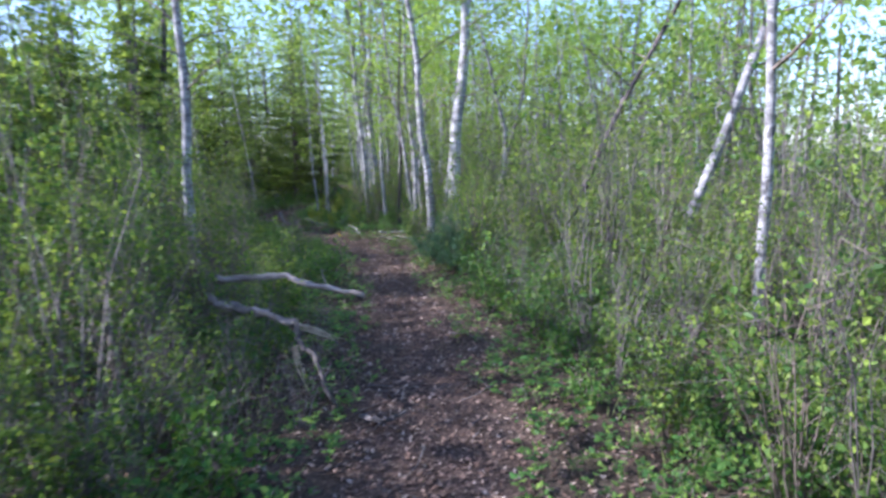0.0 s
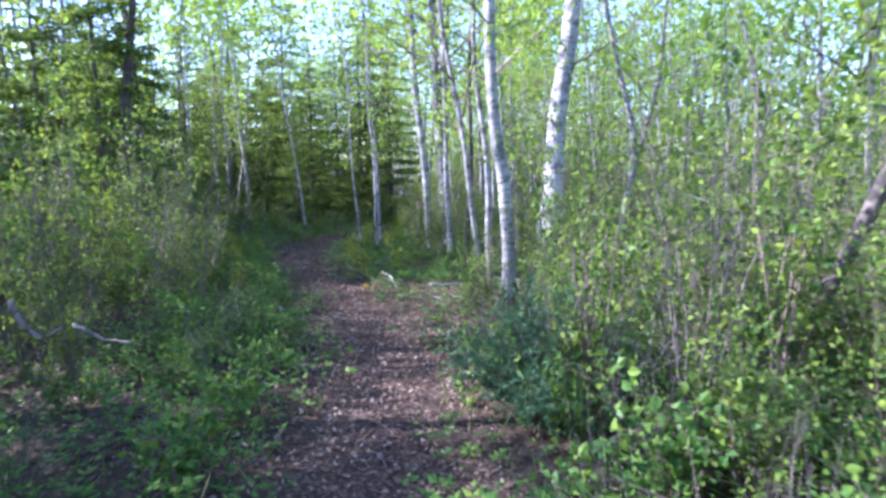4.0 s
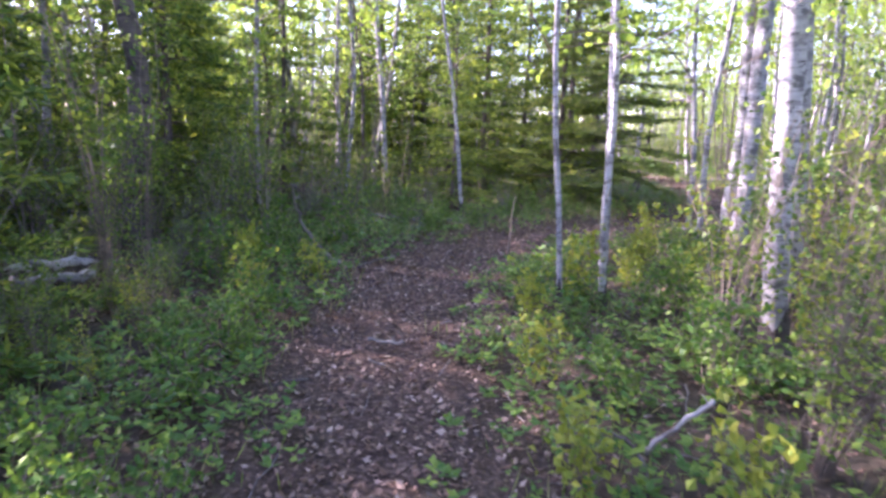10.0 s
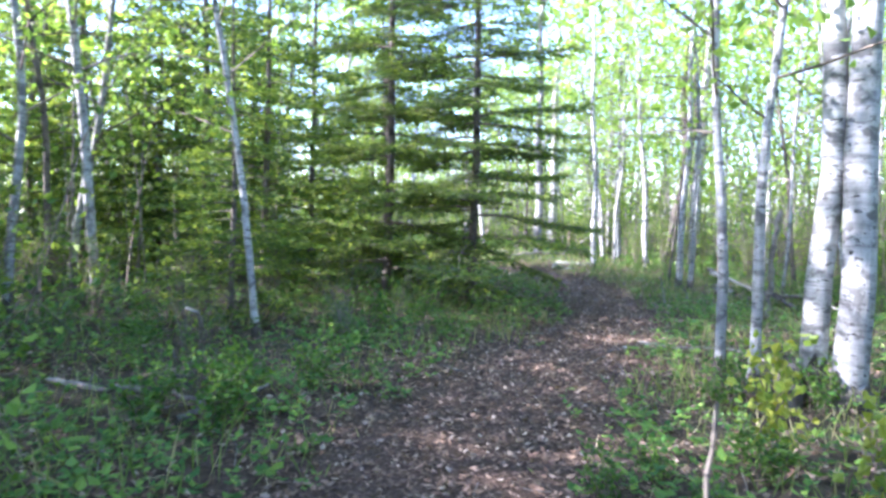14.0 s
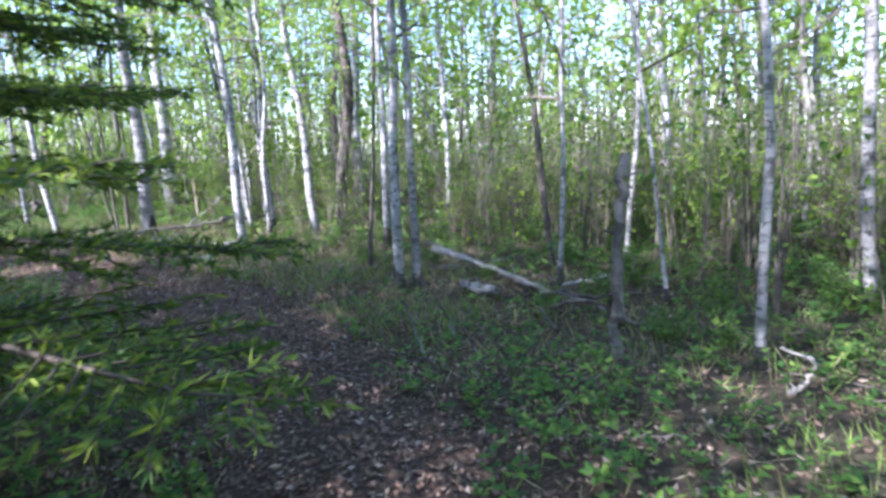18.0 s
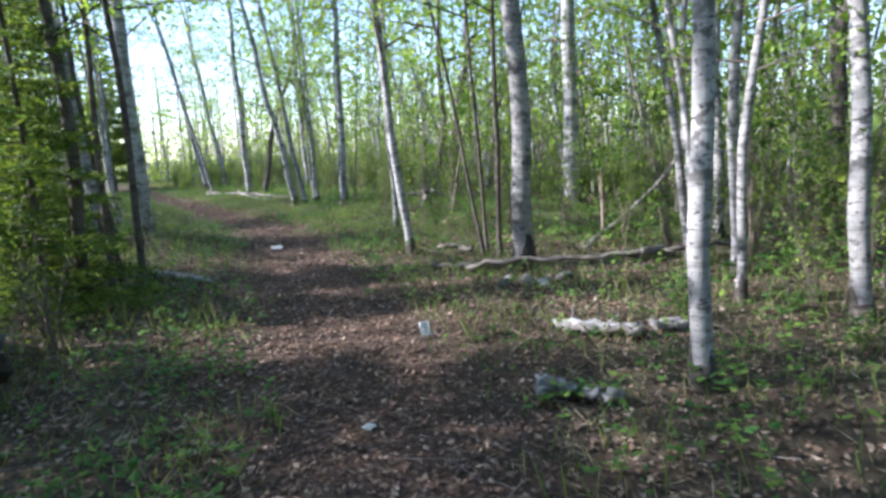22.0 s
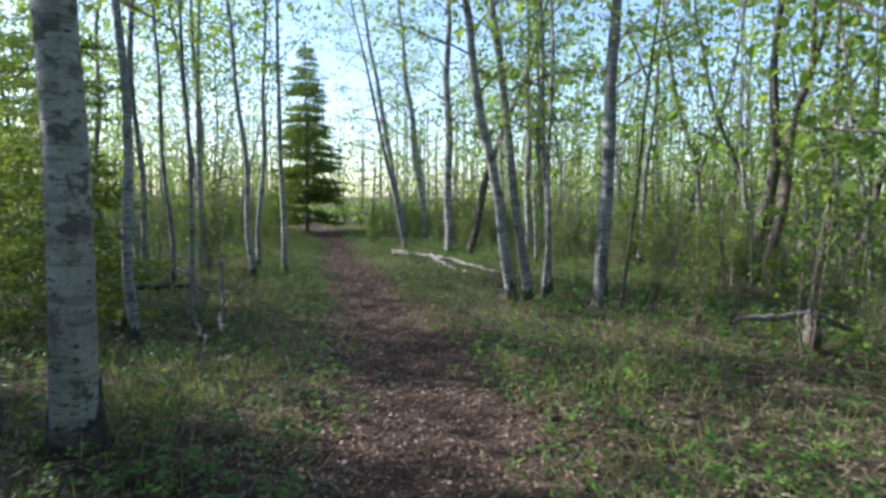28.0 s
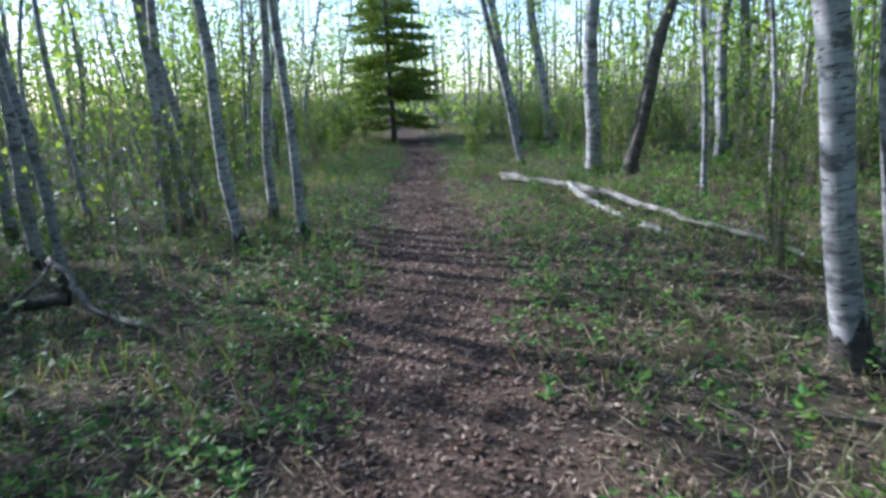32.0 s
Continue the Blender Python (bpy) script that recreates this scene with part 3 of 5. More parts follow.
def bough_meshes(i):
    """One bough a metre long, reaching along +x: its wood, and the needles on all its twigs."""
    s = np.linspace(0, 1, 7)
    pts = np.stack([s, 0.03 * np.sin(s * 4 + i), 0.06 * s - 0.30 * s ** 2 + 0.16 * s ** 4], 1)
    wood, base, way = Heap(), [], []
    wood.add(*tube(pts, 0.012 * (1 - 0.85 * s), 5, False))
    for q in range(15):
        f = 0.15 + 0.83 * (q + rng.random()) / 15
        b = np.array([np.interp(f, s, pts[:, k]) for k in range(3)])
        for sg in (-1, 1):
            ln = 0.42 * (1.15 - f) * rng.uniform(0.7, 1.2) + 0.05
            d = unit(np.array([0.75, sg, -0.15 + rng.normal(0, 0.1)]))
            wood.add(*tube(b + np.outer([0, 1], d * ln), np.array([0.004, 0.0015]), 3, False))
            cnt = int(175 * ln) + 6
            base.append(b + d * ln * rng.random((cnt, 1)))
            way.append(unit(d * 0.9 + rng.normal(size=(cnt, 3)) * (0.7, 0.7, 0.5)))
    cnt = 110
    f = rng.uniform(0.1, 1.0, cnt)
    base.append(np.stack([np.interp(f, s, pts[:, k]) for k in range(3)], 1))
    way.append(unit(np.array([0.8, 0, 0]) + rng.normal(0, 0.7, (cnt, 3))))
    base, way = np.concatenate(base), np.concatenate(way)
    side = unit(np.cross(way, rng.normal(size=way.shape)))
    lens = 0.034 * rng.uniform(0.7, 1.3, len(base))
    return wood.mesh("bough", TWIGBARK), mesh("needle_spray", *blades(base, way, side, lens, lens * 0.22, 0.1), NEEDLE, smooth=False)


def near_spruce(x, y, height, reach, tiers, arms, first):
    """A spruce passed at arm's length: every bough is a part, with its needles on it."""
    PLANTED.append((x, y))
    t = root("spruce", "green spruce with layered drooping boughs reaching over the path", "spruce tree")
    t.matrix_world = Matrix.Translation((x, y, float(ground_z(x, y)) - 0.02))
    z = np.linspace(-0.1, height, 14)
    part("trunk", mesh("spruce_trunk", *tube(np.stack([0.02 * np.sin(z), 0.02 * np.cos(z * 1.3) - 0.02, z], 1), 0.016 + 0.0075 * (height - z), 12), DARKBARK), t)
    kinds = [bough_meshes(i) for i in range(5)]
    for i in range(tiers):
        h = first + (height - first) * (i / tiers) ** 0.95
        far = reach * (1 - h / height) ** 0.7 + 0.15
        for j in range(arms):
            wood, spray = kinds[int(rng.integers(5))]
            r = far * rng.uniform(0.75, 1.1)
            b = part("bough", wood, t)
            b.matrix_local = Matrix.Translation((0, 0, h + rng.normal(0, 0.07))) @ pose(0, 0, 0, 0, rng.normal(-2, 6), math.degrees(j * 6.283 / arms + i * 1.1) + rng.normal(0, 10)) @ Matrix.Diagonal((r, r, r, 1))
            part("needle_spray", spray, b)


near_spruce(1.1, 17.0, 6.0, 1.75, 14, 6, 0.85)
near_spruce(0.15, 17.9, 6.5, 1.6, 13, 6, 0.5)
for x, y, s, i in ((-1.5, 18.6, 1.05, 1), (0.3, 19.4, 1.1, 0), (-2.6, 20.2, 1.1, 0), (-0.9, 21.4, 1.15, 1), (-3.6, 23.0, 1.1, 1), (-4.6, 20.8, 1.0, 0),
                   (-7.2, 14.2, 1.0, 0), 
                   (-2.6, 29.6, 0.85, 1), (-4.4, 30.6, 1.0, 1),
                   (-4.0, 34.2, 0.85, 0), (-7.5, 36.5, 0.9, 1), (-6.4, 8.0, 0.9, 0), 
                   (-1.6, 15.9, 0.62, 1), (-5.6, 13.4, 0.9, 1), (-8.4, 12.2, 1.1, 0), (-7.6, 9.2, 1.0, 0), (-9.5, 15.5, 1.1, 1), (-4.4, 15.0, 0.75, 0), (-2.9, 33.0, 0.7, 1)):
    spruce(SPRUCES[i], x, y, s)
for x, y, s in ((-8.0, 51.6, 0.95), (-8.8, 53.4, 1.0)):
    spruce(BROAD, x, y, s, "dark broad spruce standing at the bend of the path")
# the first three and the one at (-2.2, 23.6) are added to shade the ground
for x, y, s in ((-4.4, 11.9, 0.85), (-5.6, 10.2, 0.9), (-3.3, 7.5, 0.85), (0.55, 25.5, 0.62), (-0.4, 26.9, 0.75), (-2.2, 23.6, 0.9), (-3.6, 21.6, 0.9), (-7.6, 20.0, 0.95), (-5.8, 21.8, 0.9), (-9.6, 20.8, 1.05), (-6.4, 24.2, 1.0), (-8.6, 11.0, 0.9), (-10.2, 13.4, 1.0), (-7.0, 15.8, 0.85), (-8.2, 18.2, 1.0)):
    spruce(DENSE, x, y, s)


# ---- shrubs ----
def grow_shrub(name, height, stems, leaves, size, mat, spread=0.55, bare=0.15, wood_mat=None):
    k = Kind()
    wood, at = Heap(), []
    for i in range(stems):
        a = rng.uniform(0, 6.28)
        h = height * rng.uniform(0.55, 1.05)
        s = np.linspace(0, 1, 5)
        foot = np.array([math.cos(a), math.sin(a), 0]) * 0.12 * spread * rng.random()
        lean = np.array([math.cos(a), math.sin(a), 0]) * spread * h * rng.uniform(0.15, 0.6)
        pts = foot + np.outer(s ** 1.4, lean) + np.stack([0 * s, 0 * s, s * h - 0.03], 1) + rng.normal(0, 0.025 * height, (5, 3)) * s[:, None]
        wood.add(*tube(pts, (0.003 + 0.0028 * height) * (1 - 0.8 * s), 3, False))
        for _ in range(5):
            f = rng.uniform(0.25, 0.95)
            b = np.array([np.interp(f, s, pts[:, c]) for c in range(3)])
            w = unit(rng.normal(size=3) + (0, 0, 0.7)) * height * rng.uniform(0.12, 0.3)
            wood.add(*tube(b + np.outer([0, 1], w), 0.0022 * np.array([1.2, 0.4]), 3, False))
            at.append(b + w * rng.uniform(bare, 1.05, (max(1, leaves // (stems * 6)), 1)) + rng.normal(0, 0.035, (max(1, leaves // (stems * 6)), 3)))
        c = max(1, leaves // (stems * 6))
        at.append(np.stack([np.interp(rng.uniform(0.3, 1, c), s, pts[:, q]) for q in range(3)], 1) * (1, 1, 1) + rng.normal(0, 0.05, (c, 3)))
    k.stems = wood.mesh(name + "_stems", wood_mat or STEMBARK)
    k.leaves = mesh(name + "_leaves", *leaf_cloud(np.concatenate(at), size, -0.1), mat, smooth=False)
    return k


BUSHES = [grow_shrub("shrub", 1.2, 13, 800, 0.044, SHRUBLEAF) for _ in range(3)]
TWIGGY = [grow_shrub("shrub", 1.5, 16, 480, 0.042, SHRUBLEAF, 0.5) for _ in range(3)]
SAPLINGS = [grow_shrub("sapling", 2.8, 5, 480, 0.058, SHRUBLEAF, 0.25, 0.3) for _ in range(3)]
BARE = [grow_shrub("bare_shrub", 1.15, 13, 60, 0.03, SHRUBLEAF, 0.8, 0.5, DEADWOOD) for _ in range(2)]
YOUNG = [grow_shrub("sapling", 2.8, 6, 330, 0.078, SUNLITLEAF, 0.3, 0.3) for _ in range(2)]
BRIGHT = [grow_shrub("shrub", 1.2, 11, 200, 0.10, SUNLITLEAF) for _ in range(2)]
TALLBARE = [grow_shrub("bare_sapling", 2.3, 7, 110, 0.04, SHRUBLEAF, 0.4, 0.5, DEADWOOD) for _ in range(3)]
LOW = [grow_shrub("low_shrub", 0.5, 10, 340, 0.044, HERBLEAF, 0.9) for _ in range(2)]


def shrub(kinds, x, y, scale, name, label):
    if -3.1 < x < -1.4 and 7.2 < y < 8.9:      # low growth in front of the cut logs
        scale *= 0.4
    k = kinds[int(rng.integers(len(kinds)))]
    b = root(name, label, "shrub", name + " undergrowth")
    b.matrix_world = Matrix.Translation((x, y, float(ground_z(x, y)) - 0.01)) @ pose(0, 0, 0, rng.normal(0, 4), rng.normal(0, 4), rng.uniform(0, 360)) @ Matrix.Diagonal((scale, scale, scale * rng.uniform(0.85, 1.15), 1))
    tagged(part("stem_clump", k.stems, b), kind="stuff")
    part("foliage", k.leaves, b)


def clear_of(x, y, gap):
    return all((x - a) ** 2 + (y - b) ** 2 > gap * gap for a, b in PLANTED)


def scatter(count, y0, y1, d0, d1, gap, sides=(-1, 1)):
    """Places beside the trail, d0 to d1 from its middle."""
    got, tries = [], 0
    while len(got) < count and tries < count * 30:
        tries += 1
        y, d = rng.uniform(y0, y1), rng.uniform(d0, d1) * sides[int(rng.integers(len(sides)))]
        x = float(trail_x(y)) + d
        if abs(off_trail(x, y)) > d0 * 0.9 and clear_of(x, y, 0.12) and all((x - a) ** 2 + (y - b) ** 2 > gap * gap for a, b in got):
            got.append((x, y))
    return got


for x, y in scatter(100, -11, 4.5, 1.25, 5.0, 0.36):
    shrub(BUSHES, x, y, rng.uniform(0.6, 0.95), "leafy_shrub", "leafy green shrub beside the path")
for x, y in scatter(110, -11, 4.5, 1.3, 7.5, 0.36):
    shrub(TWIGGY, x, y, rng.uniform(0.6, 1.1), "twiggy_shrub", "twiggy brown shrub with small sparse leaves")
for x, y in scatter(62, -9, 6.0, 2.2, 9.0, 0.5):
    shrub(SAPLINGS, x, y, rng.uniform(0.7, 1.15), "sapling", "thin upright sapling with pale green leaves")
for x, y in scatter(70, -9, 13.0, 0.85, 2.2, 0.26, (-1,)) + scatter(44, -9, 13.0, 1.1, 2.4, 0.26, (1,)):
    if not (x > 0.9 and 2.9 < y < 5.8):
        shrub(LOW, x, y, rng.uniform(0.6, 1.1), "low_shrub", "low leafy plant at the edge of the path")
for x, y in scatter(36, 4.0, 12.0, 1.5, 5.5, 0.4, (-1,)) + scatter(14, 6.5, 12.5, 1.8, 5.5, 0.4, (1,)):
    shrub(TWIGGY, x, y, rng.uniform(0.6, 1.05), "twiggy_shrub", "twiggy brown shrub with small sparse leaves")
for x, y in scatter(14, 4.0, 12.0, 1.6, 4.5, 0.6, (-1,)) + scatter(5, 7.0, 13.0, 2.4, 5.0, 0.5, (1,)):
    shrub(SAPLINGS, x, y, rng.uniform(0.6, 1.0), "sapling", "thin upright sapling with pale green leaves")
for x, y in scatter(40, 13, 36, 4.0, 11, 0.6, (1,)) + scatter(34, 27, 56, 3.0, 10, 0.7, (-1, 1)):
    shrub(SAPLINGS, x, y, rng.uniform(0.8, 1.3), "sapling", "thin upright sapling with pale green leaves")
for x, y in scatter(44, 13, 38, 3.6, 9, 0.5, (1,)) + scatter(30, 38, 56, 2.2, 7, 0.5) + scatter(26, 36, 52, 4.5, 9, 0.5, (1,)):
    shrub(TWIGGY, x, y, rng.uniform(0.6, 1.0), "twiggy_shrub", "twiggy brown shrub with small sparse leaves")
for x, y in scatter(30, 13, 46, 1.6, 5, 0.5) + scatter(45, 14.5, 24, 2.2, 6.5, 0.35, (1,)):
    shrub(LOW, x, y, rng.uniform(0.4, 0.75), "low_shrub", "low leafy plant in the grass")


for x, y in scatter(26, -1.0, 4.2, 1.5, 4.2, 0.35, (1,)) + scatter(20, -6.0, 3.5, 1.9, 4.0, 0.4, (-1,)):
    shrub(SAPLINGS, x, y, rng.uniform(0.55, 0.8), "sapling", "thin upright sapling with pale green leaves")


for x, y in scatter(20, -7.5, 3.5, 1.0, 2.8, 0.35, (-1,)) + scatter(22, -6.5, 3, 1.0, 2.6, 0.3, (1,)) + scatter(9, 7.5, 12, 1.6, 3.6, 0.4, (-1,)) + scatter(8, 22, 30, 1.7, 3.0, 0.5, (-1,)):
    shrub(BARE, x, y, rng.uniform(0.6, 0.95), "bare_shrub", "tangle of bare grey dead twigs in the undergrowth")
for x, y, s in ((-1.75, 6.2, 0.6), (-2.2, 6.9, 0.7), (-2.3, 5.2, 0.55), (-1.5, 7.3, 0.5), (-2.0, 8.2, 0.55), (1.9, 8.6, 0.5), (1.6, 9.6, 0.5)):
    shrub(YOUNG, x, y, s, "sapling", "young sapling with sunlit yellow-green leaves")
for x, y, s in ((0.36, 9.15, 0.42), (-1.9, 9.3, 0.4), (-2.1, 9.8, 0.4), (-1.0, 6.1, 0.35), (-0.85, 5.5, 0.32), (1.5, 10.6, 0.45), (1.1, 10.3, 0.4), (0.62, 9.75, 0.5), (-1.62, 9.0, 0.4), (-1.35, 9.5, 0.35), (0.45, 8.2, 0.4), (1.25, 11.2, 0.5), (0.75, 7.1, 0.42), (1.25, 6.9, 0.45), (1.5, 12.1, 0.5)):
    shrub(BRIGHT, x, y, s, "leafy_shrub", "small leafy shrub with bright yellow-green leaves")
for x, y in scatter(22, 11.5, 17, 1.3, 5.0, 0.4, (-1,)):
    shrub(LOW, x, y, rng.uniform(0.5, 0.9), "low_shrub", "low leafy plant in the grass")
for x, y in scatter(16, 12.5, 17.5, 1.8, 5.5, 0.4, (-1,)):
    shrub(BARE, x, y, rng.uniform(0.5, 0.8), "bare_shrub", "tangle of bare grey dead twigs in the undergrowth")
for x, y in scatter(14, 12, 18, 3.5, 7.5, 0.5, (-1,)):
    shrub(TWIGGY, x, y, rng.uniform(0.6, 1.0), "twiggy_shrub", "twiggy brown shrub with small sparse leaves")


for x, y in scatter(16, -6.4, -1.6, 0.8, 2.2, 0.3, (-1,)):
    shrub(BARE, x, y, rng.uniform(0.5, 0.8), "bare_shrub", "tangle of bare grey dead twigs in the undergrowth")
for x, y in scatter(40, -3.4, 2.6, 0.95, 2.6, 0.28, (1,)) + scatter(8, -6.0, -3.4, 1.6, 2.8, 0.3, (1,)):
    shrub(LOW, x, y, rng.uniform(0.8, 1.3), "low_shrub", "low leafy plant at the edge of the path")
for x, y in scatter(44, 1.5, 8.5, 0.75, 2.3, 0.25, (-1,)):
    shrub(LOW, x, y, rng.uniform(0.5, 0.85), "low_shrub", "low leafy plant at the edge of the path")
for x, y in scatter(16, 8.4, 12.6, 0.8, 1.6, 0.26, (1,)):
    shrub(LOW, x, y, rng.uniform(0.4, 0.6), "low_shrub", "low leafy plant at the edge of the path")
for x, y in scatter(26, -7, 3.5, 1.5, 4.5, 0.4, (1,)) + scatter(16, -7, 5, 1.7, 4.5, 0.4, (-1,)) + scatter(36, 13, 24, 3.8, 9.5, 0.5, (1,)) + scatter(30, 24, 42, 6.0, 10.5, 0.5, (1,)) + scatter(12, 4.5, 8.2, 2.0, 4.2, 0.35, (-1,)) + scatter(20, 30, 50, 3.6, 9, 0.5, (-1,)):
    shrub(TALLBARE, x, y, rng.uniform(0.7, 1.2), "bare_sapling", "bare grey-brown sapling stems with few leaves")
for x, y in scatter(50, 46, 62, 1.2, 9, 0.5) + scatter(9, 14, 26, 5.5, 10, 0.5, (1,)) + scatter(30, 26, 46, 6.5, 11, 0.5, (1,)):
    shrub(BUSHES, x, y, rng.uniform(0.8, 1.5), "leafy_shrub", "leafy green shrub standing in the wood")


# ---- trees further back ----
for i, (x, y) in enumerate(scatter(80, -14, 16, 6.0, 17, 1.0, (-1, 1))):
    k = (BACK, ASP)[i % 2]
    plant(k[i % 3], x, y, rng.uniform(0.07, 0.16), *rng.normal(0, 0.05, 2), "birch" if k is not ASP else "aspen", "slender pale tree standing back in the wood", "tree", "trees of the wood")
for i, (x, y) in enumerate(scatter(95, 16, 44, 7.5, 20, 1.0, (1,)) + scatter(20, 28, 60, 5.0, 18, 1.2, (-1,)) + scatter(30, 44, 64, 3.0, 16, 1.0)):
    k = (BACK, ASP)[i % 2]
    plant(k[i % 3], x, y, rng.uniform(0.07, 0.16), *rng.normal(0, 0.05, 2), "birch" if k is not ASP else "aspen", "slender pale tree standing back in the wood", "tree", "trees of the wood")


for i, (x, y) in enumerate(scatter(14, 15.5, 25, 5.0, 11, 0.8, (-1,))):
    k = (BACK, ASP)[i % 2]
    plant(k[i % 3], x, y, rng.uniform(0.06, 0.12), *rng.normal(0, 0.06, 2), "birch" if k is not ASP else "aspen", "slender pale tree among the spruces", "tree", "trees of the wood")
for x, y in scatter(40, 14, 23, 4.6, 10, 0.5, (1,)):
    shrub(TWIGGY, x, y, rng.uniform(0.8, 1.3), "twiggy_shrub", "twiggy brown shrub with small sparse leaves")
for i in range(34):
    x, y = rng.uniform(-19, -13), rng.uniform(5, 36)
    k = (BACK, ASP)[i % 2]
    plant(k[i % 3], x, y, rng.uniform(0.09, 0.16), *rng.normal(0, 0.05, 2), "birch" if k is not ASP else "aspen", "slender pale tree standing back in the wood", "tree", "trees of the wood", tall=0.8)
# the last three are added to cast shade on the start of the path
for x, y, s in ((-13.5, 12.0, 1.0), (-12.8, 17.5, 0.9), (-14.2, 20.5, 1.0), (-13.0, 24.5, 0.95), (-15.0, 15.0, 1.1), (-14.5, 8.5, 1.0), (-8.5, -1.5, 1.15), (-9.2, 1.6, 1.15), (-8.6, 4.2, 1.05)):
    spruce(DENSE, x, y, s)


def far_wood():
    """The wood beyond: many thin stems and leaf clumps, too many to count."""
    stems, at = Heap(), []
    for i in range(900):
        y = rng.uniform(-40, 100)
        d = rng.uniform(13, 42) * (1 if rng.random() < 0.55 else -1)
        if y > 58 or y < -18:
            d = rng.uniform(-34, 34)
        x = float(trail_x(np.clip(y, -12, 58))) + d
        h = rng.uniform(7, 12) if abs(d) > 7 else rng.uniform(4, 8)
        if -20 < d < 0 and rng.random() < (0.6 if 14 < y < 60 else 0.15):
            continue
        w = rng.normal(0, 0.5, 2)
        s = np.linspace(0, 1, 4)
        stems.add(*tube(np.stack([x + w[0] * s, y + w[1] * s, h * s - 0.2], 1), rng.uniform(0.04, 0.09) * (1 - 0.8 * s), 5, False))
        c = 100 if y > 36 else 70
        hz = rng.beta(1.0, 1.4, c) * h
        at.append(np.stack([x + rng.normal(0, 1.0, c), y + rng.normal(0, 1.0, c), hz + 0.2], 1))
    for i in range(520):
        y = rng.uniform(-14, 64)
        x = float(trail_x(np.clip(y, -12, 58))) + rng.uniform(6.5, 26) * (1 if rng.random() < 0.6 else -1)
        h, w, s = rng.uniform(3.5, 7.5), rng.normal(0, 0.45, 2), np.linspace(0, 1, 4)
        stems.add(*tube(np.stack([x + w[0] * s ** 1.5, y + w[1] * s ** 1.5, h * s - 0.1], 1), rng.uniform(0.016, 0.036) * (1 - 0.8 * s), 4, False))
        hz = rng.beta(1.6, 1.2, 34) * h
        at.append(np.stack([x + rng.normal(0, 0.5, 34), y + rng.normal(0, 0.5, 34), hz + 0.3], 1))
    for i in range(620):
        a, r = rng.uniform(0, 6.28), rng.uniform(48, 80)
        x, y, h = r * math.cos(a), 24 + r * math.sin(a), rng.uniform(7, 12)
        stems.add(*tube(np.array([[x, y, -0.2], [x, y, h * 0.5], [x, y, h]]), np.array([0.1, 0.07, 0.02]), 4, False))
        c = 80
        at.append(np.stack([x + rng.normal(0, 1.6, c), y + rng.normal(0, 1.6, c), rng.beta(1.0, 1.2, c) * h + 0.1], 1))
    tagged(new("far_trees", stems.mesh("far_stems", ASPEN)), "pale stems of the wood far behind", "trees", kind="stuff")
    tagged(new("far_foliage", mesh("far_foliage", *leaf_cloud(np.concatenate(at), 0.24), LEAF, smooth=False)), "fresh green foliage of the wood far behind", "foliage", kind="stuff")


far_wood()


# ---- ground cover ----
def spots(n, y0, y1, dmax, keep):
    y = rng.uniform(y0, y1, n)
    x = trail_x(y) + rng.uniform(-dmax, dmax, n)
    d = np.abs(off_trail(x, y)) - half_width(y) + 0.13 * np.sin(3.1 * y + 2 * np.sin(x * 2 + 0.7 * y)) + 0.07 * np.sin(8.3 * y + x * 5)
    ok = rng.random(n) < keep(x, y, d)
    x, y = x[ok], y[ok]
    return np.stack([x, y, ground_z(x, y)], 1)


def clump(x, y, f=1.1, s=0.0):
    return 0.5 + 0.5 * np.sin(x * f * 2.1 + 1.7 * np.sin(y * f * 1.3 + s)) * np.sin(y * f * 1.9 + 1.3 * np.sin(x * f + s))


def flat_leaves():
    p = spots(600000, -10, 50, 5.0, lambda x, y, d: np.where(d < 0.25, 0.68, np.exp(-d / 2.8) * (0.42 + 0.55 * clump(x, y, 1.4, 3.0)) * np.where((y > 17) & (y < 29), 1.5, 1.0) * np.interp(y, [-9, 12, 20, 50], [0.7, 0.8, 1.0, 1.0])))
    n = len(p)
    p[:, 2] += 0.004 + 0.014 * rng.random(n)
    a = rng.uniform(0, 6.28, n)
    al = unit(np.stack([np.cos(a), np.sin(a), rng.normal(0.1, 0.3, n)], 1))
    sd = unit(np.cross(al, np.stack([rng.normal(0, 0.5, n), rng.normal(0, 0.5, n), np.ones(n)], 1)))
    ln = rng.uniform(0.022, 0.054, n)
    tagged(new("leaf_litter", mesh("leaf_litter", *blades(p, al, sd, ln, ln * rng.uniform(0.35, 0.8, n), 0.22), LITTER, smooth=False)), "brown dry fallen leaves strewn over the path", "leaf litter", kind="stuff")


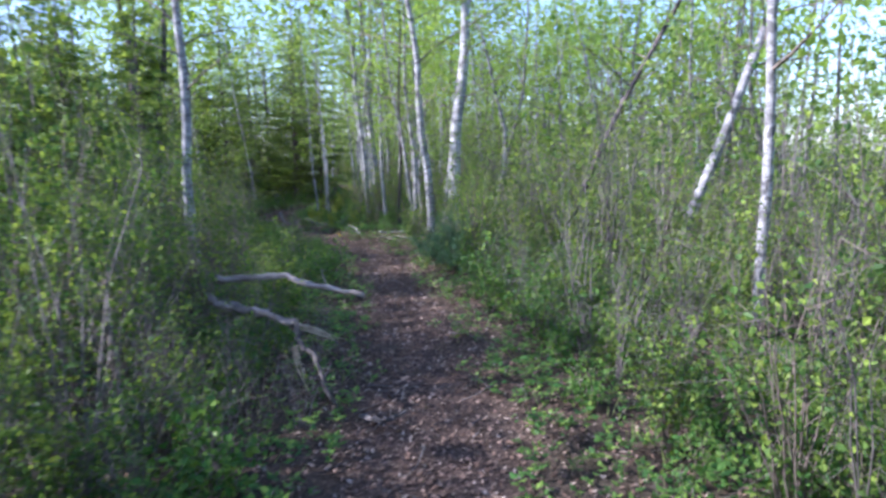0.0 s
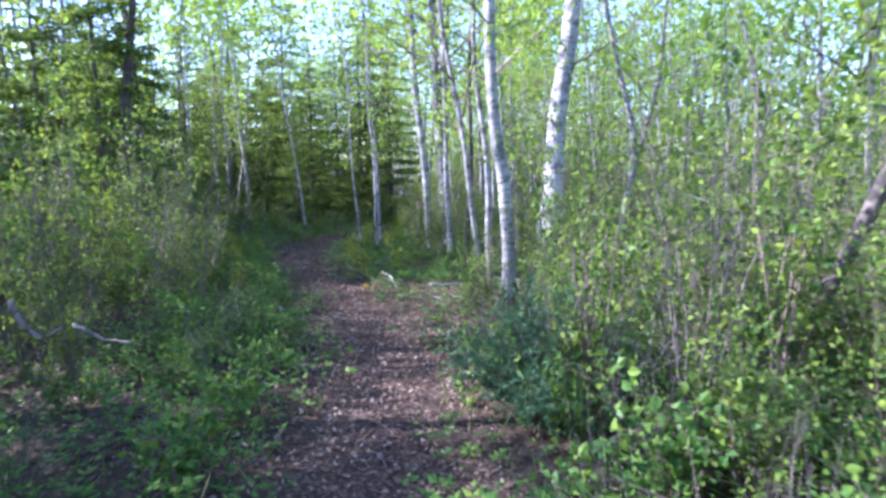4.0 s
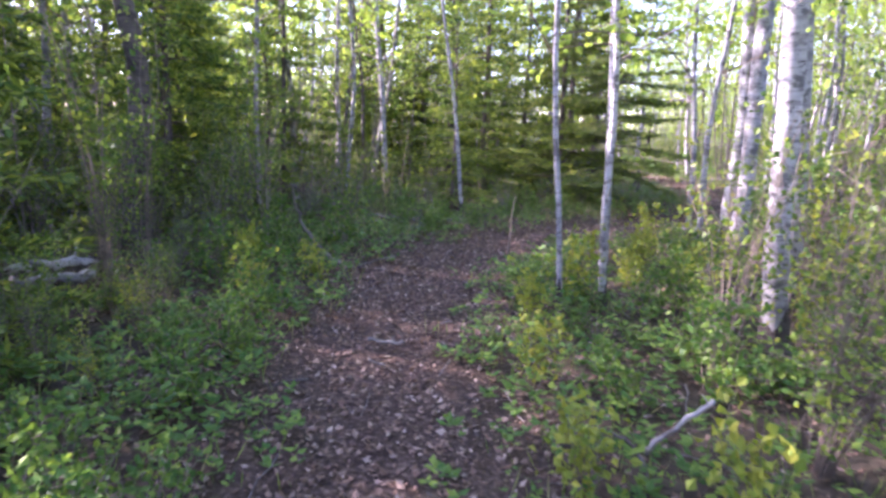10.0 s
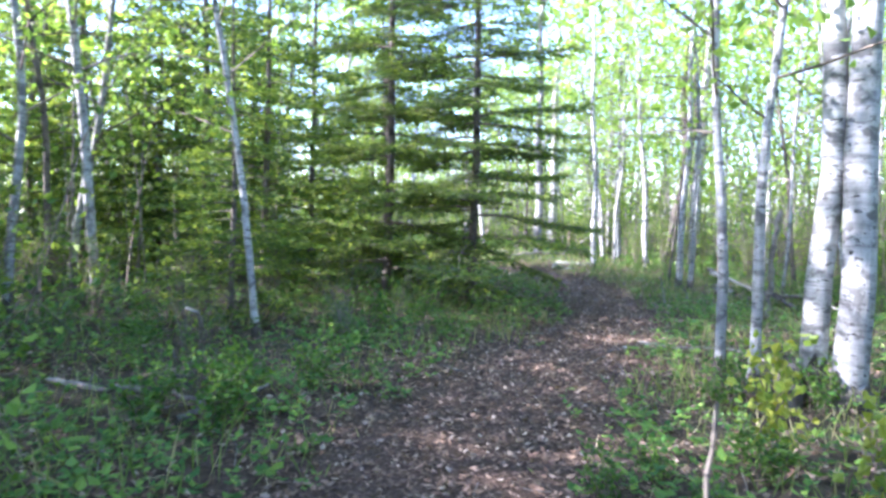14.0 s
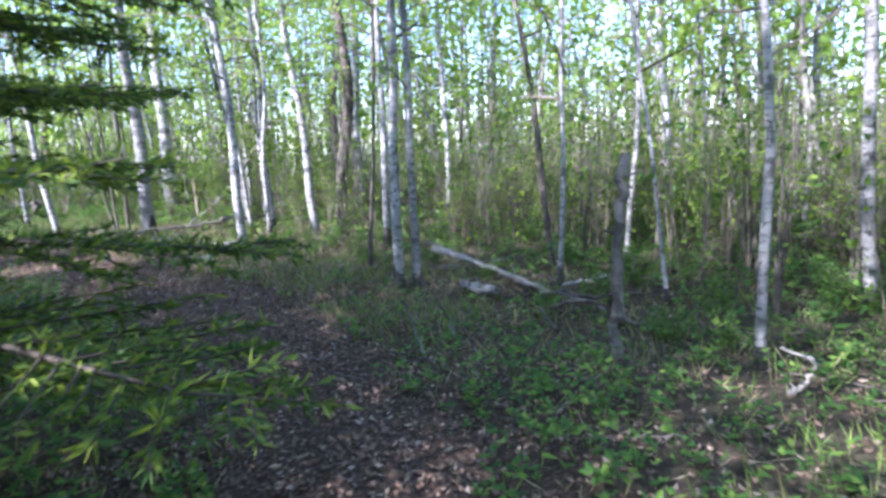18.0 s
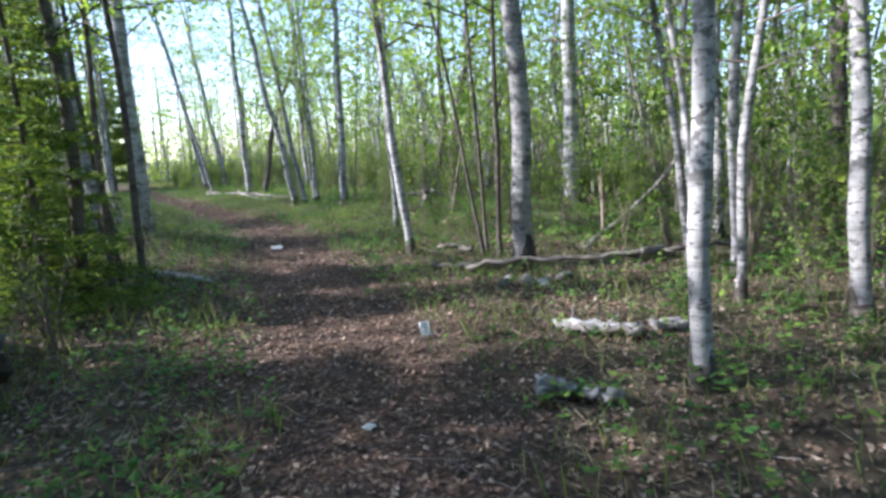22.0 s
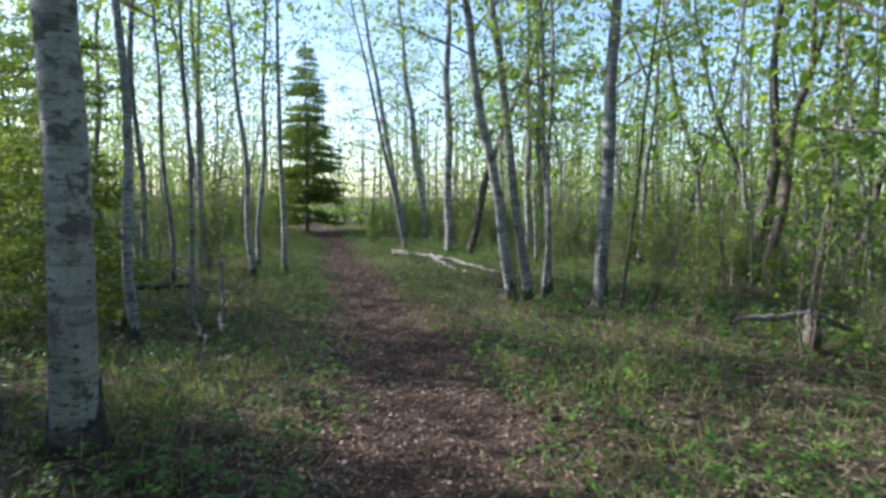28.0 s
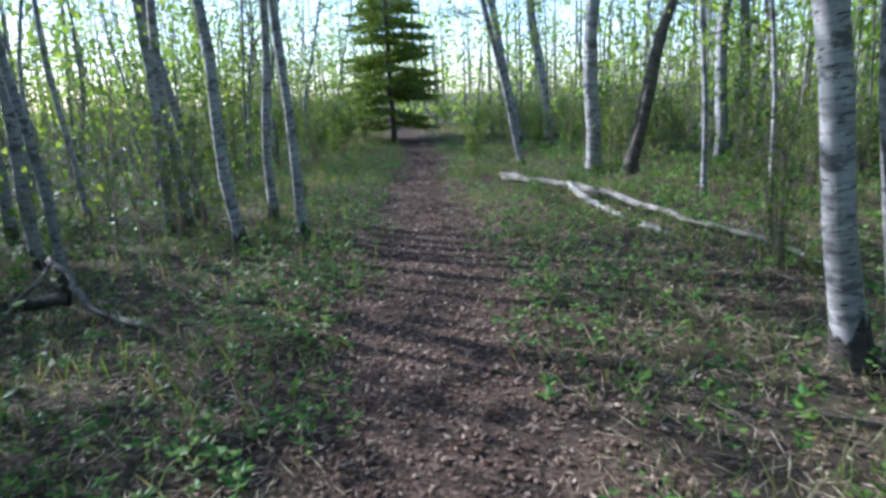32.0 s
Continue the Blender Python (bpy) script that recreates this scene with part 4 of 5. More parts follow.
def grass():
    p = spots(460000, -9, 60, 7.5, lambda x, y, d: np.clip((d + 0.1) / np.where(y > 26, 1.3, 0.35), 0, 1) * (0.2 + 0.8 * clump(x, y, 1.0) ** 1.6) * np.where((y > 21) & (y < 27.5) & (x > 3.5), 0.6, 1.0) * np.where((y > 21) & (y < 28) & (x < trail_x(y)), 0.5, 1.0) * np.interp(y, [-9, 6, 14, 20, 52], [0.12, 0.2, 0.6, 1, 1]) * np.exp(-d / 5.0))
    n = len(p)
    al = unit(np.stack([rng.normal(0, 0.4, n), rng.normal(0, 0.4, n), np.ones(n)], 1))
    sd = unit(np.cross(al, rng.normal(size=(n, 3))))
    ln = rng.uniform(0.07, 0.24, n) * (0.6 + 0.7 * clump(p[:, 0], p[:, 1], 0.7, 2.0))
    tagged(new("grass", mesh("grass", *blades(p, al, sd, ln, 0.005 + 0.02 * ln, 0.2), GRASS, smooth=False)), "thin green grass on the forest floor", "grass", kind="stuff")


def herbs():
    p = spots(150000, -9, 50, 7.0, lambda x, y, d: np.clip((d + 0.12) / 0.25, 0, 1) * (np.interp(y, [8, 14], [0.42, 0.15]) + np.interp(y, [8, 14], [0.58, 0.85]) * clump(x, y, 0.8, 0.7)) * np.interp(y, [-9, 10, 15, 24, 48], [1.0, 0.95, 0.85, 0.75, 0.75]) * np.exp(-d / 3.6) * np.where((x > 1.0) & (x < 3.2) & (y > 3.0) & (y < 5.7), 0.4, 1.0) * np.where((x > 3.9) & (y > 17.5) & (y < 27.5), 0.4, 1.0))
    n, k = len(p), 5
    h = rng.uniform(0.03, 0.26, n)
    a = (rng.uniform(0, 6.28, n)[:, None] + np.arange(k) * 6.283 / k + rng.normal(0, 0.3, (n, k))).ravel()
    al = unit(np.stack([np.cos(a), np.sin(a), rng.uniform(-0.1, 0.6, n * k)], 1))
    sd = unit(np.cross(al, (0, 0, 1.0)) + rng.normal(0, 0.25, (n * k, 3)))
    b = np.repeat(p, k, 0)
    b[:, 2] += np.repeat(h, k) * rng.uniform(0.5, 1.0, n * k)
    ln = np.repeat(rng.uniform(0.03, 0.07, n), k) * rng.uniform(0.7, 1.2, n * k)
    tagged(new("herb_layer", mesh("herb_layer", *blades(b, al, sd, ln, ln * 0.62, 0.15), HERBLEAF, smooth=False)), "low green leafy herbs covering the forest floor", "herbs", kind="stuff")


def wood_herbs():
    p = spots(95000, -9, 64, 17.0, lambda x, y, d: np.clip((d - 1.8) / 1.5, 0, 1) * (0.25 + 0.75 * clump(x, y, 0.6, 2.2)) * np.exp(-d / 13.0))
    n, k = len(p), 5
    a = (rng.uniform(0, 6.28, n)[:, None] + np.arange(k) * 6.283 / k + rng.normal(0, 0.3, (n, k))).ravel()
    al = unit(np.stack([np.cos(a), np.sin(a), rng.uniform(-0.1, 0.8, n * k)], 1))
    sd = unit(np.cross(al, (0, 0, 1.0)) + rng.normal(0, 0.25, (n * k, 3)))
    b = np.repeat(p, k, 0)
    b[:, 2] += np.repeat(rng.uniform(0.03, 0.38, n), k) * rng.uniform(0.4, 1.0, n * k)
    ln = np.repeat(rng.uniform(0.06, 0.12, n), k) * rng.uniform(0.7, 1.2, n * k)
    tagged(new("wood_herbs", mesh("wood_herbs", *blades(b, al, sd, ln, ln * 0.55, 0.15), HERBLEAF, smooth=False)), "green herbs covering the floor of the wood", "herbs", kind="stuff")


def thatch():
    p = spots(230000, 11, 58, 7.0, lambda x, y, d: np.clip((d + 0.25) / 0.5, 0, 1) * (0.15 + 0.85 * clump(x, y, 1.2, 4.0)) * np.interp(y, [11, 16, 24, 28, 58], [0.12, 0.2, 0.3, 1, 1]) * np.exp(-d / 4.0))
    n = len(p)
    p[:, 2] += rng.uniform(0.005, 0.06, n)
    a = rng.uniform(0, 6.28, n)
    al = unit(np.stack([np.cos(a), np.sin(a), rng.normal(0.15, 0.25, n)], 1))
    sd = unit(np.cross(al, (0, 0, 1.0)) + rng.normal(0, 0.3, (n, 3)))
    tagged(new("dry_grass", mesh("dry_grass", *blades(p, al, sd, rng.uniform(0.06, 0.20, n), 0.006, 0.1), STRAW, smooth=False)), "pale dry grass lying flat between the green blades", "grass", kind="stuff")


def twigs():
    t = Heap()
    for x, y, z in spots(3200, -9, 48, 4.5, lambda x, y, d: np.where(d < 0, 0.35, 0.7)):
        a, ln = rng.uniform(0, 6.28), rng.uniform(0.12, 0.6)
        s = np.linspace(-0.5, 0.5, 4)
        tw = np.stack([x + s * ln * math.cos(a), y + s * ln * math.sin(a), z + 0.012 + s * rng.normal(0, 0.06) + 0 * s], 1) + rng.normal(0, 0.012, (4, 3))
        t.add(*tube(tw, rng.uniform(0.002, 0.006) * (1 - 0.5 * (s + 0.5)), 4, False))
    tagged(new("twig_litter", t.mesh("twig_litter", DEADWOOD)), "grey dead twigs lying on the forest floor", "twigs", kind="stuff")


def brush():
    """Undergrowth further from the path: bare stems and leaves without number."""
    n = 8600
    y = rng.uniform(-14, 62, n)
    d = rng.uniform(3.2, 24, n) * np.where(rng.random(n) < 0.5, -1, 1)
    x = trail_x(y) + d
    ok = (np.abs(off_trail(x, y)) > 3.0) & (rng.random(n) < 0.35 + 0.65 * clump(x, y, 0.5, 1.0))
    ok &= ~((y > 12) & (y < 36) & (d > -4.5) & (d < 3.4)) & ~((y > 25) & (y < 44) & (d > 0) & (d < 6.5))
    stems, at = Heap(), []
    for px, py in zip(x[ok], y[ok]):
        h = 0.5 + 4.4 * rng.beta(1.3, 2.6)
        w = rng.normal(0, 0.12, 2) * h
        stems.add(*tube(np.array([[px, py, -0.02], [px + w[0] * 0.4, py + w[1] * 0.4, h * 0.5], [px + w[0], py + w[1], h]]), np.array([0.010, 0.007, 0.003]), 3, False))
        c = 16
        f = rng.uniform(0.15, 1.05, c)[:, None]
        at.append(np.array([px, py, 0]) + f * np.array([w[0], w[1], h]) + rng.normal(0, 0.22, (c, 3)) * (1, 1, 0.5))
    p = np.concatenate(at)
    p[:, 2] = np.maximum(p[:, 2], 0.03)
    tagged(new("thicket_stems", stems.mesh("thicket_stems", STEMBARK)), "bare brown stems of the undergrowth in the wood", "undergrowth", kind="stuff")
    tagged(new("thicket_foliage", mesh("thicket_foliage", *leaf_cloud(p, 0.085), SHRUBLEAF, smooth=False)), "green leaves of the undergrowth in the wood", "undergrowth", kind="stuff")


brush()
flat_leaves()
grass()
herbs()
wood_herbs()
thatch()
twigs()


# ---- fallen wood ----
def lying(name, label, category, mat, points, r0, r1):
    """A log, branch or stick along its points, with knots and broken ends."""
    pts = np.array(points)
    k = max(9, 4 * len(pts))
    s, q = np.linspace(0, 1, len(pts)), np.linspace(0, 1, k)
    line = np.stack([np.interp(q, s, pts[:, c]) for c in range(3)], 1)
    line[1:-1] = 0.25 * line[:-2] + 0.5 * line[1:-1] + 0.25 * line[2:]
    line += rng.normal(0, 0.32 * min(r0, 0.03), (k, 3))
    sides = 12 if r0 > 0.03 else 7
    rad = 0.82 * np.interp(q, [0, 1], [r0, r1])[:, None] * (1 + 0.12 * rng.normal(size=(k, 1)) + 0.09 * rng.normal(size=(k, sides)))
    v, f = tube(line, rad, sides)
    v[:sides] += rng.normal(0, 0.35 * r0, (sides, 3))
    v[-sides:] += rng.normal(0, 0.35 * r1, (sides, 3))
    ob = tagged(new(name, mesh(name, v, f, mat)), label, category)
    if 0.012 < r0 < 0.06 and len(pts) > 2:
        for i in range(2):
            j = int(rng.integers(1, k - 1))
            w = unit(rng.normal(size=3) + (0, 0, 0.6)) * rng.uniform(2, 4.5) * r0
            part("broken_twig", mesh("broken_twig", *tube(line[j] + np.outer([0, 0.5, 1], w), r0 * np.array([0.3, 0.2, 0.1]), 5), mat), ob)
    return ob


lying("fallen_branch", "weathered grey broken branch resting on undergrowth", "branch", DEADWOOD, ((-0.92, -2.64, 0.77), (-0.69, -2.73, 0.79), (-0.43, -2.88, 0.83), (-0.16, -3.12, 0.78), (0.12, -3.30, 0.74)), 0.035, 0.023)
lying("fallen_branch", "broken branch with a split pale yellow end", "branch", DEADWOOD, ((-0.99, -2.76, 0.65), (-0.78, -2.86, 0.60), (-0.55, -3.02, 0.56), (-0.35, -3.18, 0.51)), 0.037, 0.033)
lying("fallen_branch", "crooked grey branch propped on the ground", "branch", DEADWOOD, ((-0.35, -3.18, 0.50), (-0.33, -3.33, 0.41), (-0.23, -3.55, 0.35), (-0.17, -3.79, 0.21), (-0.10, -3.72, 0.00)), 0.027, 0.018)
lying("dead_stick", "grey dead stick lying beside the path", "stick", DEADWOOD, ((0.06, -3.77, 0.02), (0.16, -3.90, 0.02), (0.23, -3.90, 0.03), (0.32, -3.86, 0.06)), 0.022, 0.011)
lying("dead_stick", "thin bare dead branch in the undergrowth", "stick", DEADWOOD, ((-0.44, 0.10, 1.04), (-0.38, 0.09, 0.94), (-0.29, 0.07, 0.90), (-0.22, 0.07, 0.94)), 0.017, 0.008)
lying("dead_stick", "thin bare dead branch in the undergrowth", "stick", DEADWOOD, ((-0.12, -0.03, 0.98), (-0.01, -0.05, 0.92), (0.12, -0.06, 0.90)), 0.010, 0.007)
lying("birch_log", "white birch pole lying on the ground", "log", BIRCH, ((1.67, 5.86, 0.05), (1.96, 5.81, 0.05), (2.38, 5.81, 0.05)), 0.026, 0.033)
lying("dead_stick", "pale dead pole lying among the trees", "stick", PALEWOOD, ((2.27, 6.69, 0.05), (2.54, 6.39, 0.05), (2.78, 6.19, 0.05), (2.98, 6.03, 0.05)), 0.017, 0.020)
lying("dead_stick", "bent pale stick at the path's edge", "stick", PALEWOOD, ((1.01, 6.10, 0.20), (1.14, 5.92, 0.16), (1.18, 5.81, 0.08), (1.23, 5.63, 0.01)), 0.014, 0.015)
lying("dead_stick", "grey stick lying in the herbs", "stick", DEADWOOD, ((0.97, 6.59, 0.05), (1.11, 6.33, 0.04), (1.29, 6.04, 0.03)), 0.016, 0.014)
lying("dead_stick", "dead branch lying on dry leaves", "stick", DEADWOOD, ((1.58, 5.16, 0.05), (1.77, 4.96, 0.03), (1.83, 4.80, 0.03)), 0.014, 0.010)
lying("dead_stick", "dead branch lying on dry leaves", "stick", DEADWOOD, ((1.87, 4.99, 0.06), (2.07, 4.81, 0.04), (2.16, 4.50, 0.04)), 0.017, 0.018)
lying("dead_stick", "small pale stick lying across the path", "stick", PALEWOOD, ((-0.57, 8.51, 0.02), (-0.45, 8.49, 0.02), (-0.34, 8.50, 0.02)), 0.0125, 0.010)
lying("dead_stick", "curved dry stem at the path's edge", "stick", DEADWOOD, ((0.83, 7.40, 0.15), (0.91, 7.39, 0.12), (0.96, 7.32, 0.06), (0.97, 7.23, -0.00)), 0.010, 0.011)
lying("dead_stick", "pale forked stick leaning in the herbs", "stick", PALEWOOD, ((0.96, 7.35, 0.10), (1.07, 7.38, 0.22), (1.19, 7.39, 0.34)), 0.014, 0.009)
lying("birch_log", "cut birch log in the undergrowth", "log", BIRCH, ((-3.21, 8.48, 0.25), (-3.15, 8.62, 0.25), (-2.98, 8.75, 0.25), (-2.86, 8.89, 0.25)), 0.036, 0.042)
lying("birch_log", "cut birch log in the undergrowth", "log", BIRCH, ((-3.23, 8.54, 0.12), (-3.17, 8.68, 0.12), (-3.07, 8.80, 0.12), (-2.95, 8.96, 0.12)), 0.036, 0.043)
lying("dead_stick", "grey stick lying at the path's edge", "stick", DEADWOOD, ((0.16, 8.88, 0.03), (0.27, 8.81, 0.03), (0.37, 8.68, 0.02)), 0.017, 0.013)
lying("curved_branch", "long curved grey branch arching out of the herbs", "branch", PALEWOOD, ((-1.53, 10.42, 0.04), (-1.62, 10.33, 0.12), (-1.70, 10.17, 0.30), (-1.76, 10.09, 0.44), (-1.77, 9.97, 0.65), (-1.70, 9.77, 0.82)), 0.023, 0.011)
lying("dead_stick", "grey forked stick lying on dry leaves", "stick", DEADWOOD, ((-1.34, 10.41, 0.02), (-1.30, 10.57, 0.03), (-1.24, 10.73, 0.04), (-1.12, 10.88, 0.05)), 0.011, 0.009)
lying("dead_branch", "grey dead branch lying in the moss", "branch", DEADWOOD, ((-2.35, 13.50, 0.08), (-2.00, 13.33, 0.08), (-1.71, 13.24, 0.08), (-1.37, 13.09, 0.05)), 0.028, 0.022)
lying("dead_branch", "grey dead branch crossing another", "branch", DEADWOOD, ((-1.46, 12.89, 0.03), (-1.31, 12.89, 0.10), (-1.18, 12.97, 0.12), (-1.02, 13.07, 0.15)), 0.018, 0.016)
lying("dead_branch", "thin grey bare branch", "branch", DEADWOOD, ((-1.68, 13.65, 0.06), (-1.32, 13.52, 0.06), (-1.08, 13.60, 0.08)), 0.014, 0.011)
lying("dead_stick", "pale arched dead stem", "stick", PALEWOOD, ((-1.64, 13.94, 0.45), (-1.55, 13.89, 0.42), (-1.62, 14.40, 0.25), (-1.74, 15.10, 0.00)), 0.015, 0.020)
lying("dead_branch", "pale dead branch lying in the grass", "branch", PALEWOOD, ((2.10, 14.61, 0.04), (2.23, 14.43, 0.04), (2.38, 14.26, 0.06), (2.61, 14.12, 0.08), (2.75, 13.93, 0.08), (2.75, 13.74, 0.05)), 0.018, 0.010)
lying("dead_branch", "pale bent dead wood in the grass", "branch", PALEWOOD, ((4.68, 15.16, 0.02), (4.76, 15.11, 0.08), (4.74, 15.04, 0.18), (4.71, 15.08, 0.25), (4.62, 15.20, 0.30)), 0.021, 0.010)
lying("fallen_pole", "pale barkless fallen pole", "log", PALEWOOD, ((6.13, 19.41, 0.25), (6.12, 18.95, 0.20), (6.11, 18.50, 0.12), (5.94, 17.98, 0.10), (5.76, 17.52, 0.05)), 0.046, 0.025)
lying("fallen_pole", "short pale fallen log", "log", PALEWOOD, ((5.39, 18.17, 0.08), (5.45, 17.99, 0.08), (5.43, 17.82, 0.08)), 0.045, 0.035)
lying("fallen_pole", "pale fallen pole under the trees", "log", PALEWOOD, ((5.93, 17.47, 0.10), (6.19, 17.37, 0.10), (6.42, 17.24, 0.12)), 0.026, 0.031)
lying("dead_branch", "dark dead branch in a brush pile", "branch", DEADWOOD, ((5.94, 18.09, 0.10), (5.54, 17.47, 0.15), (5.26, 16.95, 0.20), (5.29, 16.64, 0.15), (5.31, 16.36, 0.05)), 0.031, 0.014)
lying("dead_branch", "dark dead branch in a brush pile", "branch", TWIGBARK, ((5.11, 17.14, 0.05), (5.10, 16.86, 0.20), (5.09, 16.58, 0.25), (5.30, 16.46, 0.05)), 0.020, 0.012)
lying("dead_branch", "dark dead branch in a brush pile", "branch", TWIGBARK, ((5.39, 17.10, 0.20), (5.29, 16.80, 0.20), (5.71, 16.74, 0.15), (6.19, 16.64, 0.10)), 0.020, 0.014)
lying("dead_branch", "dark dead branch in a brush pile", "branch", DEADWOOD, ((5.20, 17.18, 0.10), (5.01, 16.97, 0.06), (4.94, 16.84, 0.02)), 0.015, 0.010)
lying("dead_stick", "thin grey stick leaning in the grass", "stick", DEADWOOD, ((3.96, 17.42, 0.35), (3.93, 17.30, 0.20), (3.86, 17.10, 0.00)), 0.010, 0.011)
lying("dead_stick", "thin grey stick leaning in the grass", "stick", DEADWOOD, ((4.29, 17.40, 0.25), (4.35, 17.36, 0.12), (4.30, 17.25, 0.00)), 0.009, 0.012)
lying("fallen_pole", "pale grey fallen pole beside the trees", "log", PALEWOOD, ((6.17, 19.57, 0.30), (6.27, 19.28, 0.20), (6.35, 18.93, 0.12), (6.24, 18.64, 0.06), (6.15, 18.32, 0.04)), 0.039, 0.023)
lying("birch_log", "old birch log lying in the grass", "log", BIRCH, ((5.45, 18.30, 0.08), (5.50, 18.12, 0.08), (5.47, 17.89, 0.08)), 0.053, 0.042)
lying("fallen_pole", "grey fallen pole under the trees", "log", DEADWOOD, ((5.87, 19.19, 0.06), (6.47, 19.01, 0.06), (7.18, 18.88, 0.06)), 0.021, 0.015)
lying("burnt_log", "dark charred log beside the path", "log", COLLAR, ((0.09, 23.65, 0.49), (0.56, 23.47, 0.47), (0.91, 23.31, 0.48), (1.37, 23.13, 0.41)), 0.142, 0.089)
lying("burnt_log", "dark charred log lying end-on", "log", COLLAR, ((0.79, 23.19, 0.19), (1.01, 23.16, 0.22), (1.35, 23.21, 0.22)), 0.156, 0.105)
lying("dead_pole", "grey bare dead pole leaning over", "pole", DEADWOOD, ((1.87, 21.29, 0.00), (1.99, 21.28, 0.35), (2.06, 21.33, 0.72), (2.16, 21.38, 1.18), (2.26, 21.41, 1.51)), 0.047, 0.032)
lying("dead_pole", "dark bare dead stem", "pole", DARKBARK, ((1.96, 20.55, 0.00), (1.98, 20.56, 0.28), (1.93, 20.61, 0.60), (1.88, 20.67, 0.92)), 0.037, 0.025)
lying("dead_stick", "small dead stick leaning", "stick", DEADWOOD, ((1.62, 21.72, 0.05), (1.74, 21.79, 0.15)), 0.015, 0.012)
lying("fallen_log", "long grey fallen log propped off the ground", "log", DEADWOOD, ((4.60, 25.87, 0.12), (5.05, 25.77, 0.16), (5.67, 25.61, 0.18), (6.16, 25.44, 0.20), (6.70, 25.52, 0.20), (7.52, 25.68, 0.20)), 0.036, 0.028)
lying("fallen_log", "pale broken fallen log", "log", PALEWOOD, ((6.21, 25.06, 0.30), (6.44, 25.12, 0.30)), 0.047, 0.039)
lying("birch_log", "pale birch log lying in the litter", "log", BIRCH, ((4.86, 23.73, 0.06), (5.08, 23.61, 0.06), (5.42, 23.43, 0.06)), 0.043, 0.045)
lying("birch_log", "pale birch log lying in the litter", "log", BIRCH, ((5.51, 23.53, 0.05), (5.82, 23.46, 0.05)), 0.038, 0.040)
lying("birch_log", "short birch log beside the path", "log", BIRCH, ((4.37, 22.59, 0.06), (4.55, 22.49, 0.06)), 0.060, 0.056)
lying("birch_log", "short birch log beside the path", "log", BIRCH, ((4.60, 22.47, 0.05), (4.75, 22.35, 0.05)), 0.037, 0.033)
lying("fallen_log", "pale fallen log under the trees", "log", PALEWOOD, ((4.91, 23.62, 0.06), (5.15, 23.48, 0.06), (5.39, 23.35, 0.06)), 0.033, 0.032)
lying("fallen_log", "pale fallen log under the trees", "log", PALEWOOD, ((5.50, 23.40, 0.06), (5.79, 23.43, 0.06)), 0.036, 0.037)
lying("dead_pole", "bare dead pole leaning against a tree", "pole", PALEWOOD, ((6.12, 26.72, 0.00), (7.13, 27.61, 0.28), (7.81, 27.69, 0.83), (8.58, 27.84, 1.76)), 0.040, 0.039)
lying("birch_log", "pale mossy log lying by the spruces", "log", BIRCH, ((0.57, 27.55, 0.06), (1.02, 27.20, 0.06), (1.49, 26.76, 0.06), (1.82, 26.48, 0.05)), 0.052, 0.041)
lying("fallen_log", "grey log lying in the litter", "log", DEADWOOD, ((4.26, 26.43, 0.05), (4.52, 26.33, 0.05), (4.78, 26.24, 0.05), (5.07, 26.14, 0.05)), 0.035, 0.040)
lying("fallen_log", "broken pale log in the grass", "log", DEADWOOD, ((4.51, 27.46, 0.10), (4.74, 27.42, 0.10), (4.91, 27.27, 0.06)), 0.033, 0.044)
lying("fallen_log", "pale log end propped on a stump", "log", PALEWOOD, ((4.39, 34.20, 0.30), (4.88, 34.35, 0.33), (5.37, 34.61, 0.36)), 0.039, 0.047)
lying("fallen_log", "pale log sloping to the grass", "log", PALEWOOD, ((5.34, 34.54, 0.36), (5.71, 34.70, 0.20), (5.99, 34.68, 0.08)), 0.047, 0.034)
lying("cut_stump", "low grey stump in the grass", "stump", DEADWOOD, ((5.21, 34.18, 0.00), (5.11, 33.95, 0.22), (5.12, 33.97, 0.42)), 0.101, 0.080)
lying("dead_stick", "bent pale dead stem standing in the grass", "stick", PALEWOOD, ((-1.29, 33.30, 0.00), (-1.55, 33.55, 0.13), (-1.52, 33.59, 0.55), (-1.66, 33.58, 0.78)), 0.031, 0.023)
lying("fallen_tree", "long pale barkless fallen tree lying beside the path", "fallen tree", PALEWOOD, ((-1.81, 42.88, 0.15), (-0.64, 42.02, 0.15), (0.19, 41.16, 0.15), (0.92, 40.13, 0.10), (1.68, 39.44, 0.06), (2.10, 38.60, 0.04)), 0.078, 0.020)
lying("fallen_tree", "forked pale limb of a fallen tree", "branch", PALEWOOD, ((-0.48, 41.55, 0.20), (-0.05, 40.66, 0.12), (0.37, 40.24, 0.05)), 0.061, 0.044)
lying("fallen_log", "pale log lying in the grass", "log", PALEWOOD, ((0.56, 39.86, 0.06), (0.88, 39.50, 0.05)), 0.042, 0.033)
lying("fallen_log", "dark fallen log among thin trees", "log", DARKBARK, ((-4.77, 35.40, 0.12), (-4.24, 35.59, 0.12), (-3.75, 35.93, 0.12), (-3.32, 36.26, 0.12)), 0.072, 0.062)
lying("dead_stick", "pale broken dead stem standing in the grass", "stick", PALEWOOD, ((-1.17, 33.51, 0.00), (-1.37, 33.80, 0.11), (-1.37, 33.86, 0.40), (-1.43, 33.93, 0.86)), 0.032, 0.021)
lying("dead_stick", "pale dead branch on the ground", "stick", PALEWOOD, ((-3.75, 36.45, 0.35), (-3.49, 36.40, 0.25), (-3.26, 36.32, 0.06), (-2.33, 36.07, 0.03)), 0.032, 0.031)
